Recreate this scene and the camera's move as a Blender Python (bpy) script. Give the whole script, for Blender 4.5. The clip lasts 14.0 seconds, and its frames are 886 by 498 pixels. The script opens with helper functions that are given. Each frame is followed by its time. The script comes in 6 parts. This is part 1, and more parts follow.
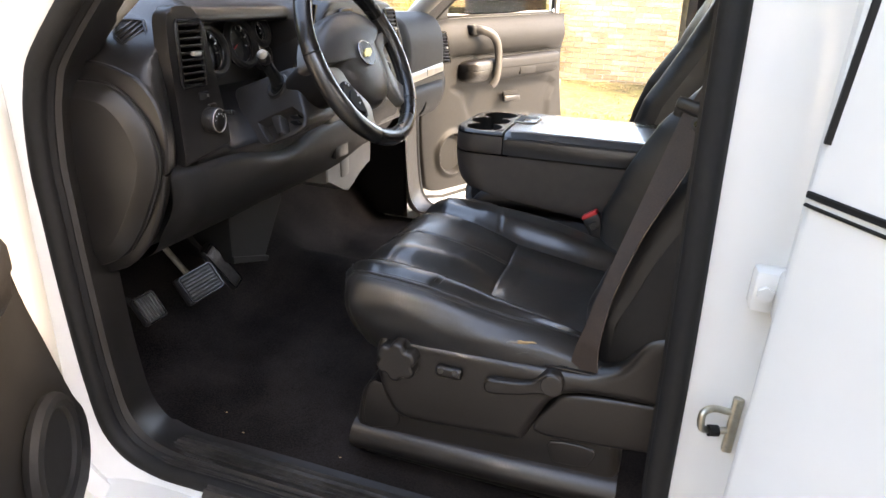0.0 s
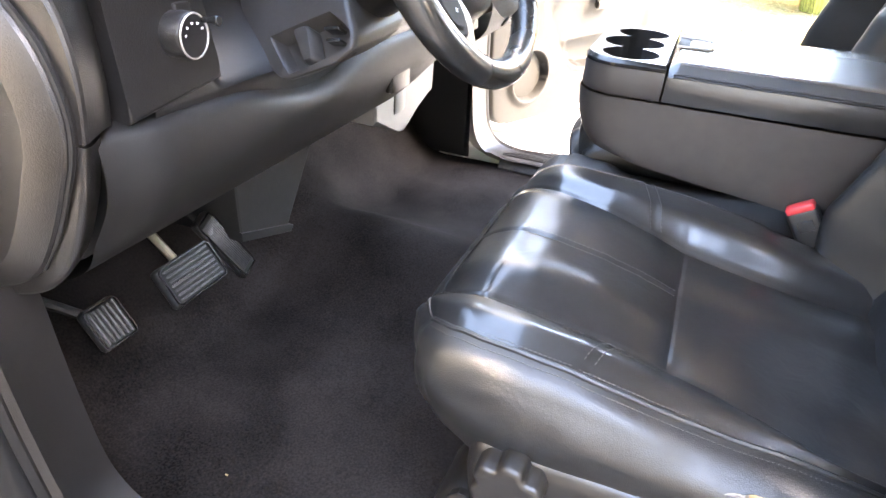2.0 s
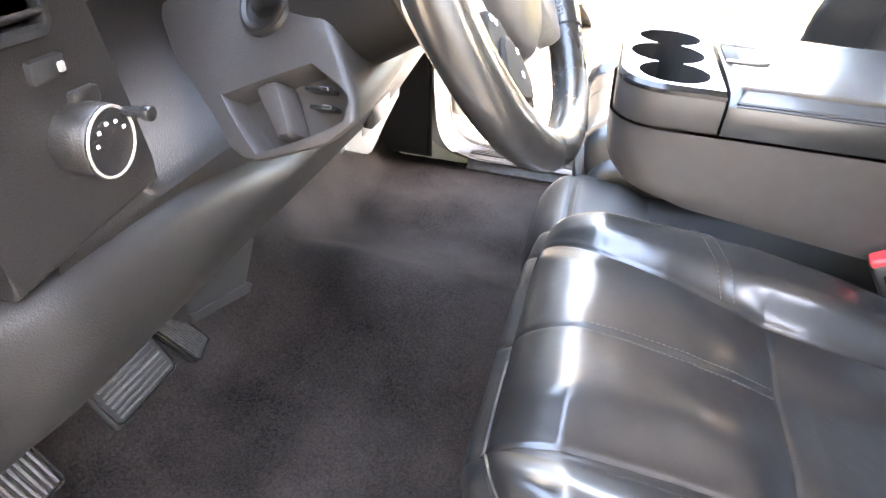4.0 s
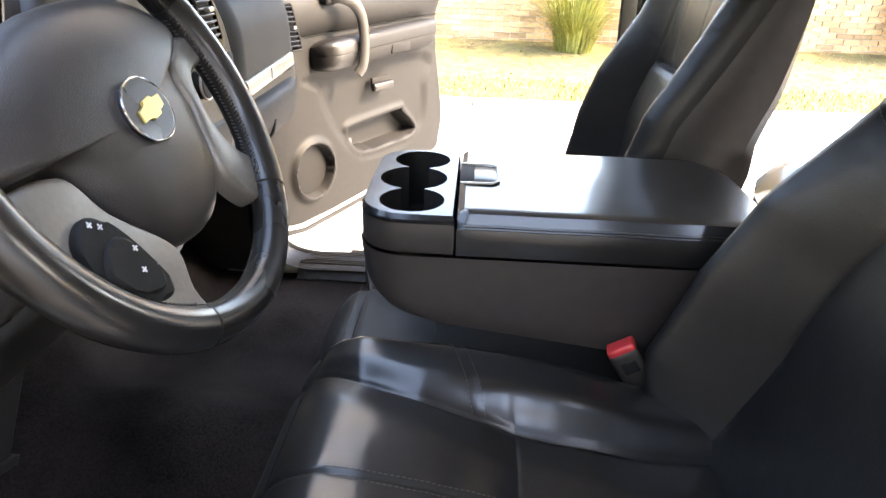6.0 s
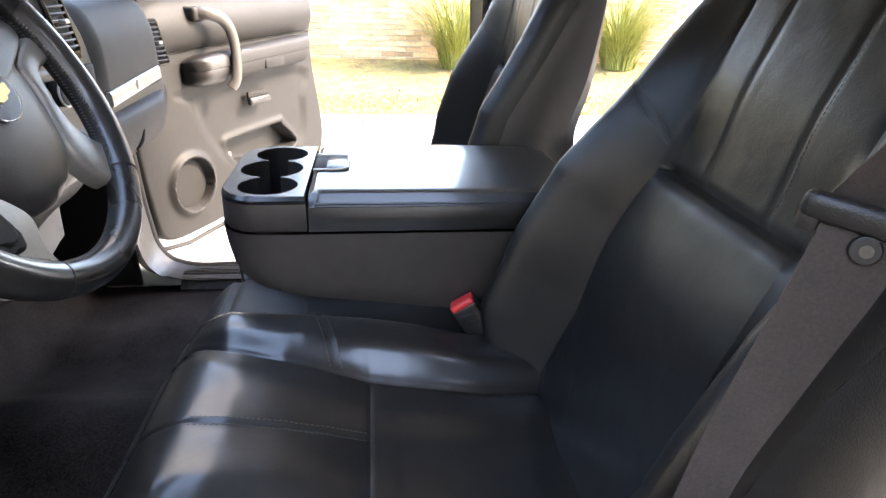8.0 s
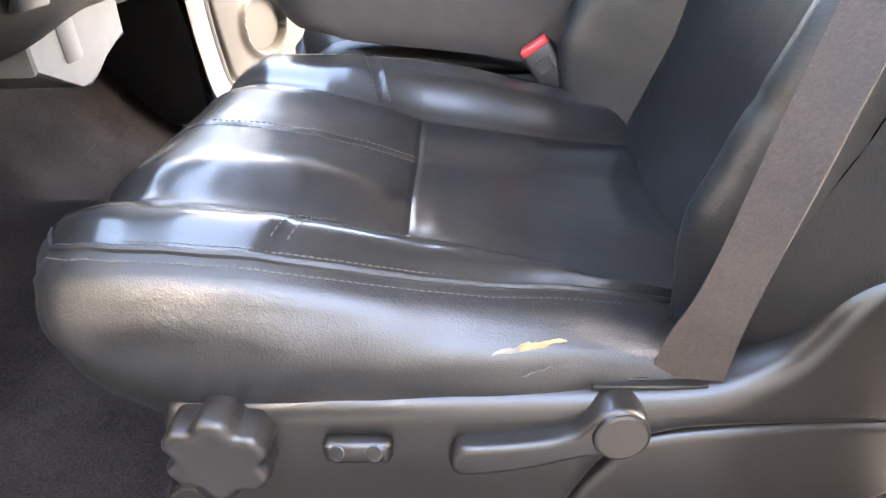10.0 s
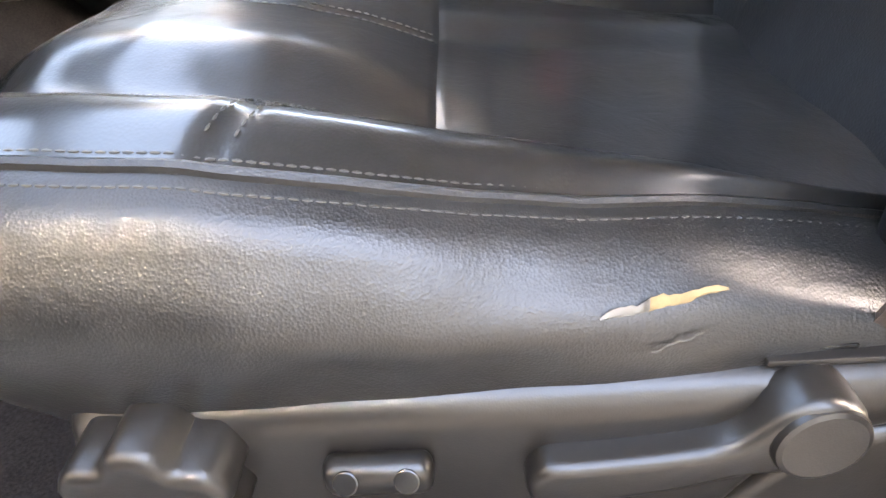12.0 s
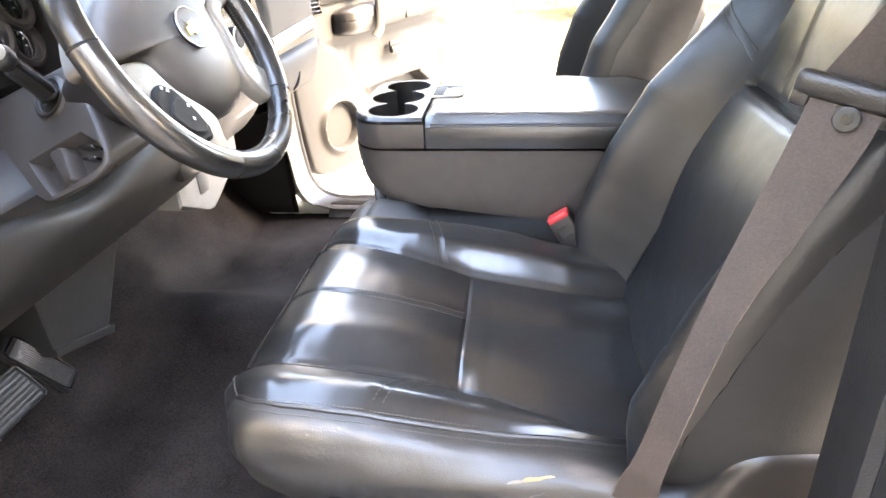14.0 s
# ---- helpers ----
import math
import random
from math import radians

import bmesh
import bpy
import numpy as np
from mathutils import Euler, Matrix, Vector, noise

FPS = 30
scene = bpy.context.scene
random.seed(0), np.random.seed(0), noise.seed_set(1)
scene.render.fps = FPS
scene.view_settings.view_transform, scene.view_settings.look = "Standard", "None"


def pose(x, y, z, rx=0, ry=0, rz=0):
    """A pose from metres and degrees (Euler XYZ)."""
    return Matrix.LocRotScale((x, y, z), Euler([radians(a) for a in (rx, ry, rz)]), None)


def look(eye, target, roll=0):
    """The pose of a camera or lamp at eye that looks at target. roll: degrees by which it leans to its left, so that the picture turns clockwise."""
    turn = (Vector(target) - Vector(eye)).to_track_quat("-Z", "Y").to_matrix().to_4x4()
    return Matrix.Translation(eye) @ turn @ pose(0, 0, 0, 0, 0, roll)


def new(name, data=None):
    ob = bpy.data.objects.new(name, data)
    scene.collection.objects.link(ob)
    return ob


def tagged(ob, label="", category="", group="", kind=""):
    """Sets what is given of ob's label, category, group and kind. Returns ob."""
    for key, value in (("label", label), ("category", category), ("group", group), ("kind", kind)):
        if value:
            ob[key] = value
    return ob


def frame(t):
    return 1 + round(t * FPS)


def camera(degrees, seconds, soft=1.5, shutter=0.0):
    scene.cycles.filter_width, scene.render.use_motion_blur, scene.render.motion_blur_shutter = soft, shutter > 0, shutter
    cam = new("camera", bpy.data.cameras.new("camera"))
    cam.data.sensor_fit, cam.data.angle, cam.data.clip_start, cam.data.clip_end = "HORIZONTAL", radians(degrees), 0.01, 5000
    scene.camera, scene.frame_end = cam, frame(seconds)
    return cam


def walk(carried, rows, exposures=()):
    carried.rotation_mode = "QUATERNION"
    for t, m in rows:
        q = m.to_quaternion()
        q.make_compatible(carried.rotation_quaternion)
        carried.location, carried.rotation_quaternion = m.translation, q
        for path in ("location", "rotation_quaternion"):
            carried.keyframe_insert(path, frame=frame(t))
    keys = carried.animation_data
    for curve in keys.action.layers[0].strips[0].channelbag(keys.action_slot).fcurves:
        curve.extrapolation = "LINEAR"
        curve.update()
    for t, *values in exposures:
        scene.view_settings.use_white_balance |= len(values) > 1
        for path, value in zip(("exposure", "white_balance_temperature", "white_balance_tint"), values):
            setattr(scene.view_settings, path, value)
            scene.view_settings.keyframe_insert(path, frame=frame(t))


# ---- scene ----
cam = camera(71.6, 14.0)
PATH = [
    (0, (0.339, -1.638, 1.482), (-0.232, 0.122, 0.723), 2.2),
    (0.5, (0.235, -1.51, 1.448), (-0.317, 0.233, 0.637), 3.7),
    (1, (0.14, -1.407, 1.428), (-0.37, 0.339, 0.595), 4.6),
    (1.5, (0.085, -1.309, 1.409), (-0.419, 0.402, 0.504), 5.9),
    (2, (0.035, -1.159, 1.395), (-0.571, 0.451, 0.374), 3.7),
    (2.2, (0.022, -1.113, 1.389), (-0.631, 0.454, 0.331), 3.1),
    (4.3, (-0.162, -0.922, 1.432), (-0.439, 0.716, 0.32), 3.3),
    (4.5, (-0.132, -0.905, 1.448), (-0.33, 0.769, 0.371), 3.2),
    (5, (-0.064, -0.884, 1.474), (-0.179, 0.833, 0.456), 3.8),
    (5.5, (-0.031, -0.882, 1.485), (-0.17, 0.884, 0.558), 2.4),
    (6, (0.018, -0.892, 1.489), (-0.059, 0.906, 0.616), 1.9),
    (6.5, (0.067, -0.915, 1.498), (0.085, 0.905, 0.67), 1.8),
    (7, (0.127, -0.948, 1.501), (0.214, 0.895, 0.729), 1.4),
    (7.5, (0.155, -0.992, 1.489), (0.271, 0.841, 0.696), -0.1),
    (8, (0.1, -1.027, 1.478), (0.323, 0.789, 0.67), 1.8),
    (8.5, (0.114, -1.045, 1.444), (0.382, 0.712, 0.527), 4.0),
    (9, (0.138, -1.104, 1.381), (0.298, 0.67, 0.472), 3.9),
    (9.2, (0.15, -1.112, 1.348), (0.215, 0.662, 0.428), 2.7),
    (11.3, (0.118, -0.846, 1.067), (0.015, 0.744, -0.142), -4.4),
    (11.5, (0.116, -0.854, 1.073), (0.021, 0.743, -0.126), -4.7),
    (12, (0.111, -0.88, 1.094), (0.003, 0.716, -0.106), -5.5),
    (12.5, (0.107, -0.922, 1.13), (-0.012, 0.686, -0.053), -6.1),
    (13, (0.129, -1.012, 1.236), (-0.03, 0.624, 0.098), -5.4),
    (13.5, (0.129, -1.113, 1.373), (0.012, 0.609, 0.361), -1.1),
    (14, (0.164, -1.183, 1.467), (-0.071, 0.573, 0.538), -2.5),
]
# exposure follows the phone's own metering
EXPO = [(t, s, k, 17) for t, s, k in ((0, 4.35, 9900), (1.0, 5.5, 9300), (1.5, 5.95, 9200), (2.0, 6.2, 9100), (4.5, 6.95, 10000), (5.0, 6.25, 9900), (5.5, 5.35, 9500), (6.0, 4.65, 9500), (7.0, 4.2, 9100), (7.5, 4.15, 8700),
                                      (8.0, 4.65, 8600), (8.5, 5.35, 8500), (9.2, 6.3, 8700), (11.5, 5.9, 10200), (12.5, 6.0, 10200), (13.0, 6.05, 10200), (14, 6.35, 9900))]
walk(cam, [(t, look(eye, target, roll)) for t, eye, target, roll in PATH], EXPO)

# ---- world and light ----
world = bpy.data.worlds.new("sky")
scene.world = world
world.use_nodes = True
wn, wl = world.node_tree.nodes, world.node_tree.links
wn.clear()
w_out, w_bg, w_sky = wn.new("ShaderNodeOutputWorld"), wn.new("ShaderNodeBackground"), wn.new("ShaderNodeTexSky")
w_sky.sky_type, w_sky.sun_disc = "NISHITA", False
SUN_EL, SUN_AZ = radians(40), radians(88)
w_sky.sun_elevation, w_sky.sun_rotation = SUN_EL, SUN_AZ
w_sky.dust_density, w_sky.air_density, w_sky.ozone_density = 1.0, 1.0, 3.0
w_bg.inputs["Strength"].default_value = 0.15
wl.new(w_sky.outputs[0], w_bg.inputs[0]), wl.new(w_bg.outputs[0], w_out.inputs[0])
sun = new("sun", bpy.data.lights.new("sun", "SUN"))
sun.data.energy, sun.data.angle, sun.data.color = 1.3, radians(9), (1.0, 0.95, 0.87)
sun_dir = Vector((math.sin(SUN_AZ) * math.cos(SUN_EL), math.cos(SUN_AZ) * math.cos(SUN_EL), math.sin(SUN_EL)))
sun.matrix_world = look(sun_dir * 40, (0, 0, 0))


# ---- materials ----
def material(name, color, rough=0.5, metal=0.0, vary=0.25, scale=30.0, bump=0.0, bump_scale=400.0, cells=False, coat=0.0,
             coat_rough=0.1, random_tone=0.0, spec=0.5, big=3.0, tint=None, rough_vary=0.12, wrinkle=0.0):
    """Noise at two sizes over a base colour, with a fine relief."""
    m = bpy.data.materials.new(name)
    m.use_nodes = True
    n, l = m.node_tree.nodes, m.node_tree.links
    b = n["Principled BSDF"]
    b.inputs["Roughness"].default_value, b.inputs["Metallic"].default_value = rough, metal
    b.inputs["Coat Weight"].default_value, b.inputs["Coat Roughness"].default_value = coat, coat_rough
    b.inputs["Specular IOR Level"].default_value = spec
    geo = n.new("ShaderNodeNewGeometry")
    fine, broad, mixn = n.new("ShaderNodeTexNoise"), n.new("ShaderNodeTexNoise"), n.new("ShaderNodeMath")
    for node, s in ((fine, scale), (broad, big)):
        node.inputs["Scale"].default_value, node.inputs["Detail"].default_value = s, 5
        l.new(geo.outputs["Position"], node.inputs["Vector"])
    mixn.operation = "ADD"
    l.new(fine.outputs[0], mixn.inputs[0]), l.new(broad.outputs[0], mixn.inputs[1])
    ramp = n.new("ShaderNodeMapRange")
    ramp.inputs[1].default_value, ramp.inputs[2].default_value = 0.65, 1.35
    ramp.inputs[3].default_value, ramp.inputs[4].default_value = 0, 1
    l.new(mixn.outputs[0], ramp.inputs[0])
    mix = n.new("ShaderNodeMix")
    mix.data_type = "RGBA"
    lo = [max(0, c * (1 - vary)) for c in color]
    hi = [min(1, c * (1 + vary)) for c in (tint or color)]
    mix.inputs[6].default_value, mix.inputs[7].default_value = (*lo, 1), (*hi, 1)
    l.new(ramp.outputs[0], mix.inputs[0])
    out = mix.outputs[2]
    if random_tone:
        info, hsv, mr = n.new("ShaderNodeObjectInfo"), n.new("ShaderNodeHueSaturation"), n.new("ShaderNodeMapRange")
        add = n.new("ShaderNodeMath")
        add.operation = "FRACT"
        both = n.new("ShaderNodeMath")
        l.new(info.outputs["Random"], both.inputs[0]), l.new(geo.outputs["Random Per Island"], both.inputs[1])
        l.new(both.outputs[0], add.inputs[0])
        mr.inputs[3].default_value, mr.inputs[4].default_value = 1 - random_tone, 1 + random_tone
        l.new(add.outputs[0], mr.inputs[0]), l.new(mr.outputs[0], hsv.inputs["Value"])
        l.new(out, hsv.inputs["Color"])
        out = hsv.outputs[0]
    l.new(out, b.inputs["Base Color"])
    if rough_vary:
        rr = n.new("ShaderNodeMapRange")
        rr.inputs[3].default_value, rr.inputs[4].default_value = max(0.02, rough - rough_vary), min(1, rough + rough_vary)
        l.new(broad.outputs[0], rr.inputs[0]), l.new(rr.outputs[0], b.inputs["Roughness"])
    if bump:
        bn = n.new("ShaderNodeBump")
        bn.inputs["Strength"].default_value, bn.inputs["Distance"].default_value = bump, 0.3 / bump_scale
        tex = n.new("ShaderNodeTexVoronoi" if cells else "ShaderNodeTexNoise")
        tex.inputs["Scale"].default_value = bump_scale
        l.new(geo.outputs["Position"], tex.inputs["Vector"])
        l.new(tex.outputs[0], bn.inputs["Height"]), l.new(bn.outputs[0], b.inputs["Normal"])
        if wrinkle:
            wr, wt = n.new("ShaderNodeBump"), n.new("ShaderNodeTexNoise")
            wr.inputs["Strength"].default_value, wr.inputs["Distance"].default_value = wrinkle, 0.004
            wt.inputs["Scale"].default_value, wt.inputs["Detail"].default_value, wt.inputs["Distortion"].default_value = 38, 7, 1.6
            l.new(geo.outputs["Position"], wt.inputs["Vector"]), l.new(wt.outputs[0], wr.inputs["Height"])
            l.new(wr.outputs[0], bn.inputs["Normal"])
    return m


def glass_material(name, color, rough=0.0):
    m = bpy.data.materials.new(name)
    m.use_nodes = True
    n, l = m.node_tree.nodes, m.node_tree.links
    n.clear()
    o, mx, tr, gl, fr = (n.new("ShaderNode" + k) for k in ("OutputMaterial", "MixShader", "BsdfTransparent", "BsdfGlossy", "Fresnel"))
    tr.inputs[0].default_value, gl.inputs["Roughness"].default_value = (*color, 1), rough
    fr.inputs[0].default_value = 1.5
    l.new(fr.outputs[0], mx.inputs[0]), l.new(tr.outputs[0], mx.inputs[1]), l.new(gl.outputs[0], mx.inputs[2]), l.new(mx.outputs[0], o.inputs[0])
    return m


LEATHER = material("black_leather", (0.0090, 0.0086, 0.0085), 0.42, coat=1.0, coat_rough=0.20, vary=0.35, scale=60, bump=0.16, bump_scale=560, cells=True, spec=0.3, rough_vary=0.08, wrinkle=0.10)
SIDE_LEATHER = material("pebbled_side_leather", (0.011, 0.0105, 0.0102), 0.42, coat=0.22, coat_rough=0.28, vary=0.35, scale=45, big=14, bump=0.50, bump_scale=760, cells=True, rough_vary=0.10, wrinkle=0.14)
# seat leather with the backrest's shade put into a darker base colour
BACK_LEATHER = material("shaded_black_leather", (0.0040, 0.0039, 0.0040), 0.44, coat=0.25, coat_rough=0.26, vary=0.35, scale=60, bump=0.35, bump_scale=620, cells=True, spec=0.4, rough_vary=0.08, wrinkle=0.12)
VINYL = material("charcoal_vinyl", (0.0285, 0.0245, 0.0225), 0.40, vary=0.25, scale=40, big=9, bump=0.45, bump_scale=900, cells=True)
PLASTIC = material("dark_plastic", (0.0092, 0.0082, 0.0078), 0.37, vary=0.35, scale=500, big=6, bump=0.5, bump_scale=700, cells=True, rough_vary=0.14)
SCUFFED = material("scuffed_black_plastic", (0.013, 0.0118, 0.0108), 0.45, vary=0.6, scale=70, big=9, bump=0.4, bump_scale=500, cells=True, tint=(0.030, 0.027, 0.024), spec=0.35)
SATIN = material("satin_dark_plastic", (0.0115, 0.0097, 0.0086), 0.33, vary=0.35, scale=200, big=9, bump=0.10, bump_scale=900, cells=True, rough_vary=0.10)
# dark cab plastic, its base raised for light from the passenger opening
TRIM = material("lit_dark_plastic", (0.0105, 0.0102, 0.0102), 0.62, vary=0.2, scale=50, bump=0.3, bump_scale=1800, cells=True, spec=0.25)
GLOSS = material("gloss_black_plastic", (0.010, 0.010, 0.010), 0.18, vary=0.1, rough_vary=0.04)
RUBBER = material("black_rubber", (0.0065, 0.0063, 0.0062), 0.7, vary=0.3, scale=80, bump=0.2, bump_scale=300, spec=0.28)
CARPET = material("black_carpet", (0.0040, 0.0033, 0.0030), 0.95, vary=0.85, scale=240, big=6, bump=1.0, bump_scale=700, spec=0.06, rough_vary=0, tint=(0.0135, 0.0112, 0.0105))
PAINT = material("white_car_paint", (0.64, 0.64, 0.615), 0.35, vary=0.03, scale=6, coat=0.8, coat_rough=0.06)
SILVER = material("satin_silver_plastic", (0.42, 0.385, 0.335), 0.34, metal=0.5, vary=0.12, scale=200)
SPOKE = material("satin_grey_spoke", (0.20, 0.182, 0.158), 0.36, metal=0.4, vary=0.12, scale=200, big=12)
EMBLEM = material("dark_blue_enamel", (0.008, 0.010, 0.016), 0.30, coat=0.6, coat_rough=0.12, vary=0.2)
RIM = material("worn_polished_rim", (0.010, 0.0095, 0.009), 0.27, vary=0.3, scale=80, bump=0.08, bump_scale=500, cells=True, rough_vary=0.10)
LID = material("glossy_black_lid_leather", (0.0048, 0.0046, 0.0047), 0.36, coat=1.0, coat_rough=0.13, vary=0.3, scale=50, bump=0.05, bump_scale=560, cells=True, spec=0.4, rough_vary=0.08, wrinkle=0.03)
STEEL = material("zinc_steel", (0.45, 0.42, 0.34), 0.35, metal=1.0, vary=0.3, scale=90)
CHROME = material("chrome", (0.75, 0.75, 0.75), 0.12, metal=1.0, vary=0.05)
WEBBING = material("brown_grey_webbing", (0.034, 0.0225, 0.0175), 0.7, vary=0.45, scale=420, big=30, bump=1.0, bump_scale=650)
RED = material("red_button", (0.55, 0.03, 0.035), 0.4, vary=0.15)
BEIGE = material("light_beige_trim", (0.34, 0.31, 0.27), 0.7, vary=0.08, scale=60, bump=0.2, bump_scale=700)
LINING = material("grey_roof_cloth", (0.42, 0.40, 0.37), 0.95, vary=0.15, scale=120, bump=0.4, bump_scale=500, spec=0.1)
IVORY = material("pale_plastic", (0.15, 0.14, 0.125), 0.55, vary=0.1)
GOLD = material("gold_emblem", (0.72, 0.56, 0.22), 0.32, metal=0.8, vary=0.15)
FOAM = material("torn_foam", (0.28, 0.195, 0.10), 0.9, vary=0.4, scale=150)
THREAD = material("grey_thread", (0.060, 0.056, 0.050), 0.7, vary=0.2)
WHITE_MARK = material("white_print", (0.6, 0.6, 0.6), 0.6, vary=0.05)
WORN = material("worn_shiny_rubber", (0.05, 0.05, 0.05), 0.25, vary=0.3, scale=120)
COLUMN = material("column_grey_plastic", (0.026, 0.0225, 0.0205), 0.5, vary=0.25, scale=300, big=8, bump=0.3, bump_scale=700, cells=True, spec=0.35)
# matte tone kept dark for faces that stay in shade
SHELL = material("darkened_matte_vinyl", (0.0085, 0.0080, 0.0078), 0.55, vary=0.3, scale=60, big=8, bump=0.4, bump_scale=700, cells=True, spec=0.3)
HANDLE = material("satin_grey_plastic", (0.050, 0.047, 0.044), 0.38, vary=0.1, scale=80)
GLASS = glass_material("clear_glass", (0.93, 0.95, 0.94))
TINT = glass_material("tinted_glass", (0.72, 0.75, 0.68))
BRICK = material("orange_brick", (0.56, 0.335, 0.175), 0.85, vary=0.25, scale=25, big=1.2, bump=0.5, bump_scale=60, random_tone=0.34, tint=(0.64, 0.42, 0.23))
MORTAR = material("pale_mortar", (0.66, 0.62, 0.54), 0.9, vary=0.2, scale=20, bump=0.4, bump_scale=60)
ASPHALT = material("worn_asphalt", (0.06, 0.059, 0.057), 0.9, vary=0.35, scale=60, big=1.0, bump=0.6, bump_scale=120)
RENDERED = material("pale_grey_render", (0.44, 0.415, 0.385), 0.9, vary=0.1, scale=4, big=0.5, bump=0.3, bump_scale=40)
HEDGE = material("dull_green_screen", (0.06, 0.075, 0.035), 0.9, vary=0.6, scale=6, big=1.0, bump=0.8, bump_scale=12)
CONCRETE = material("pale_concrete", (0.42, 0.40, 0.37), 0.9, vary=0.12, scale=8, big=0.8, bump=0.3, bump_scale=60)
SOIL = material("straw_covered_ground", (0.145, 0.105, 0.052), 0.95, vary=0.6, scale=5, big=1.6, bump=0.6, bump_scale=25, tint=(0.17, 0.15, 0.045))
STRAW = material("dry_straw", (0.29, 0.215, 0.115), 0.9, vary=0.3, random_tone=0.3)
BLADE = material("green_grass_blade", (0.13, 0.16, 0.035), 0.6, vary=0.3, random_tone=0.5, tint=(0.26, 0.26, 0.07))


# ---- building helpers ----
def part(name, bm, mat, parent, label="", kind="", smooth=True, angle=40):
    """Links a bmesh as one mesh object under a thing or a part; its points are in world places."""
    bmesh.ops.recalc_face_normals(bm, faces=bm.faces)
    me = bpy.data.meshes.new(name)
    if smooth:
        lim = math.cos(radians(angle))
        for fa in bm.faces:
            fa.smooth = len(fa.verts) < 5
        for e in bm.edges:
            if len(e.link_faces) == 2 and e.link_faces[0].normal.dot(e.link_faces[1].normal) < lim:
                e.smooth = False
    bm.to_mesh(me)
    bm.free()
    me.materials.append(mat)
    ob = new(name, me)
    if parent is not None:
        ob.parent = parent
        if parent.type == "EMPTY":
            ob.matrix_parent_inverse = Matrix.Translation(-parent.location)
    return tagged(ob, label, "", "", kind)


def thing(name, at, label, category, group=""):
    ob = new(name)
    ob.location = at
    ob.empty_display_size = 0.05
    return tagged(ob, label, category, group)


def structure(name, bm, mat, label, category, smooth=True):
    return tagged(part(name, bm, mat, None, smooth=smooth), label, category, "", "structure")


def smoothstep(a, b, x):
    t = min(1.0, max(0.0, (x - a) / (b - a)))
    return t * t * (3 - 2 * t)


def keyed(x, keys):
    """Smooth interpolation through (x, value) keys."""
    if x <= keys[0][0]:
        return keys[0][1]
    for (a, va), (b, vb) in zip(keys, keys[1:]):
        if x <= b:
            return va + (vb - va) * smoothstep(a, b, x)
    return keys[-1][1]


def lerped(x, keys):
    if x <= keys[0][0]:
        return keys[0][1]
    for (a, va), (b, vb) in zip(keys, keys[1:]):
        if x <= b:
            return va + (vb - va) * (x - a) / (b - a)
    return keys[-1][1]


def spline(pts, n=8, closed=False):
    """Catmull-Rom through points of any size."""
    p = [np.array(q, float) for q in pts]
    out, m = [], len(p)
    for i in range(m if closed else m - 1):
        if closed:
            a, b, c, d = (p[(i + k) % m] for k in (-1, 0, 1, 2))
        else:
            b, c = p[i], p[i + 1]
            a = p[i - 1] if i else 2 * b - c
            d = p[i + 2] if i + 2 < m else 2 * c - b
        for k in range(n):
            t = k / n
            out.append(0.5 * (2 * b + (c - a) * t + (2 * a - 5 * b + 4 * c - d) * t * t + (3 * b - a - 3 * c + d) * t ** 3))
    if not closed:
        out.append(p[-1])
    return out


def grid(rows, ring=False, caps=False, keep=None):
    """A sheet over rows of points; ring closes each row; keep(i, j) picks faces."""
    bm = bmesh.new()
    nr, nc = len(rows), len(rows[0])
    vs = [[bm.verts.new([float(c) for c in q]) for q in r] for r in rows]
    for i in range(nr - 1):
        for j in range(nc if ring else nc - 1):
            if keep is None or keep(i, j):
                k = (j + 1) % nc
                bm.faces.new((vs[i][j], vs[i][k], vs[i + 1][k], vs[i + 1][j]))
    if caps:
        bm.faces.new(vs[0][::-1]), bm.faces.new(vs[-1])
    loose = [v for v in bm.verts if not v.link_faces]
    bmesh.ops.delete(bm, geom=loose, context="VERTS")
    return bm


def merge(*bms):
    out = bmesh.new()
    for b in bms:
        me = bpy.data.meshes.new("tmp")
        b.to_mesh(me)
        b.free()
        out.from_mesh(me)
        bpy.data.meshes.remove(me)
    return out


def moved(bm, m):
    bmesh.ops.transform(bm, matrix=m, verts=bm.verts)
    return bm


def rbox(center, size, r=0.005, seg=2, m=None):
    bm = bmesh.new()
    bmesh.ops.create_cube(bm, size=1)
    bmesh.ops.scale(bm, vec=size, verts=bm.verts)
    if r:
        bmesh.ops.bevel(bm, geom=bm.edges[:], offset=min(r, min(size) * 0.49), segments=seg, profile=0.5, affect="EDGES")
    bmesh.ops.translate(bm, vec=center, verts=bm.verts)
    return moved(bm, m) if m else bm


def prism(outline, axis, lo, hi, r=0.0, seg=2):
    """A flat outline pushed along an axis from lo to hi, with rounded rims. x: (y, z); y: (x, z); z: (x, y)."""
    bm = bmesh.new()

    def at(p, h):
        return {"x": (h, p[0], p[1]), "y": (p[0], h, p[1]), "z": (p[0], p[1], h)}[axis]
    a = [bm.verts.new(at(p, lo)) for p in outline]
    b = [bm.verts.new(at(p, hi)) for p in outline]
    n = len(outline)
    fa, fb = bm.faces.new(a), bm.faces.new(b[::-1])
    for i in range(n):
        bm.faces.new((a[i], b[i], b[(i + 1) % n], a[(i + 1) % n]))
    if r:
        edges = list(set(fa.edges[:] + fb.edges[:]))
        bmesh.ops.bevel(bm, geom=edges, offset=r, segments=seg, profile=0.5, affect="EDGES", clamp_overlap=True)
    return bm


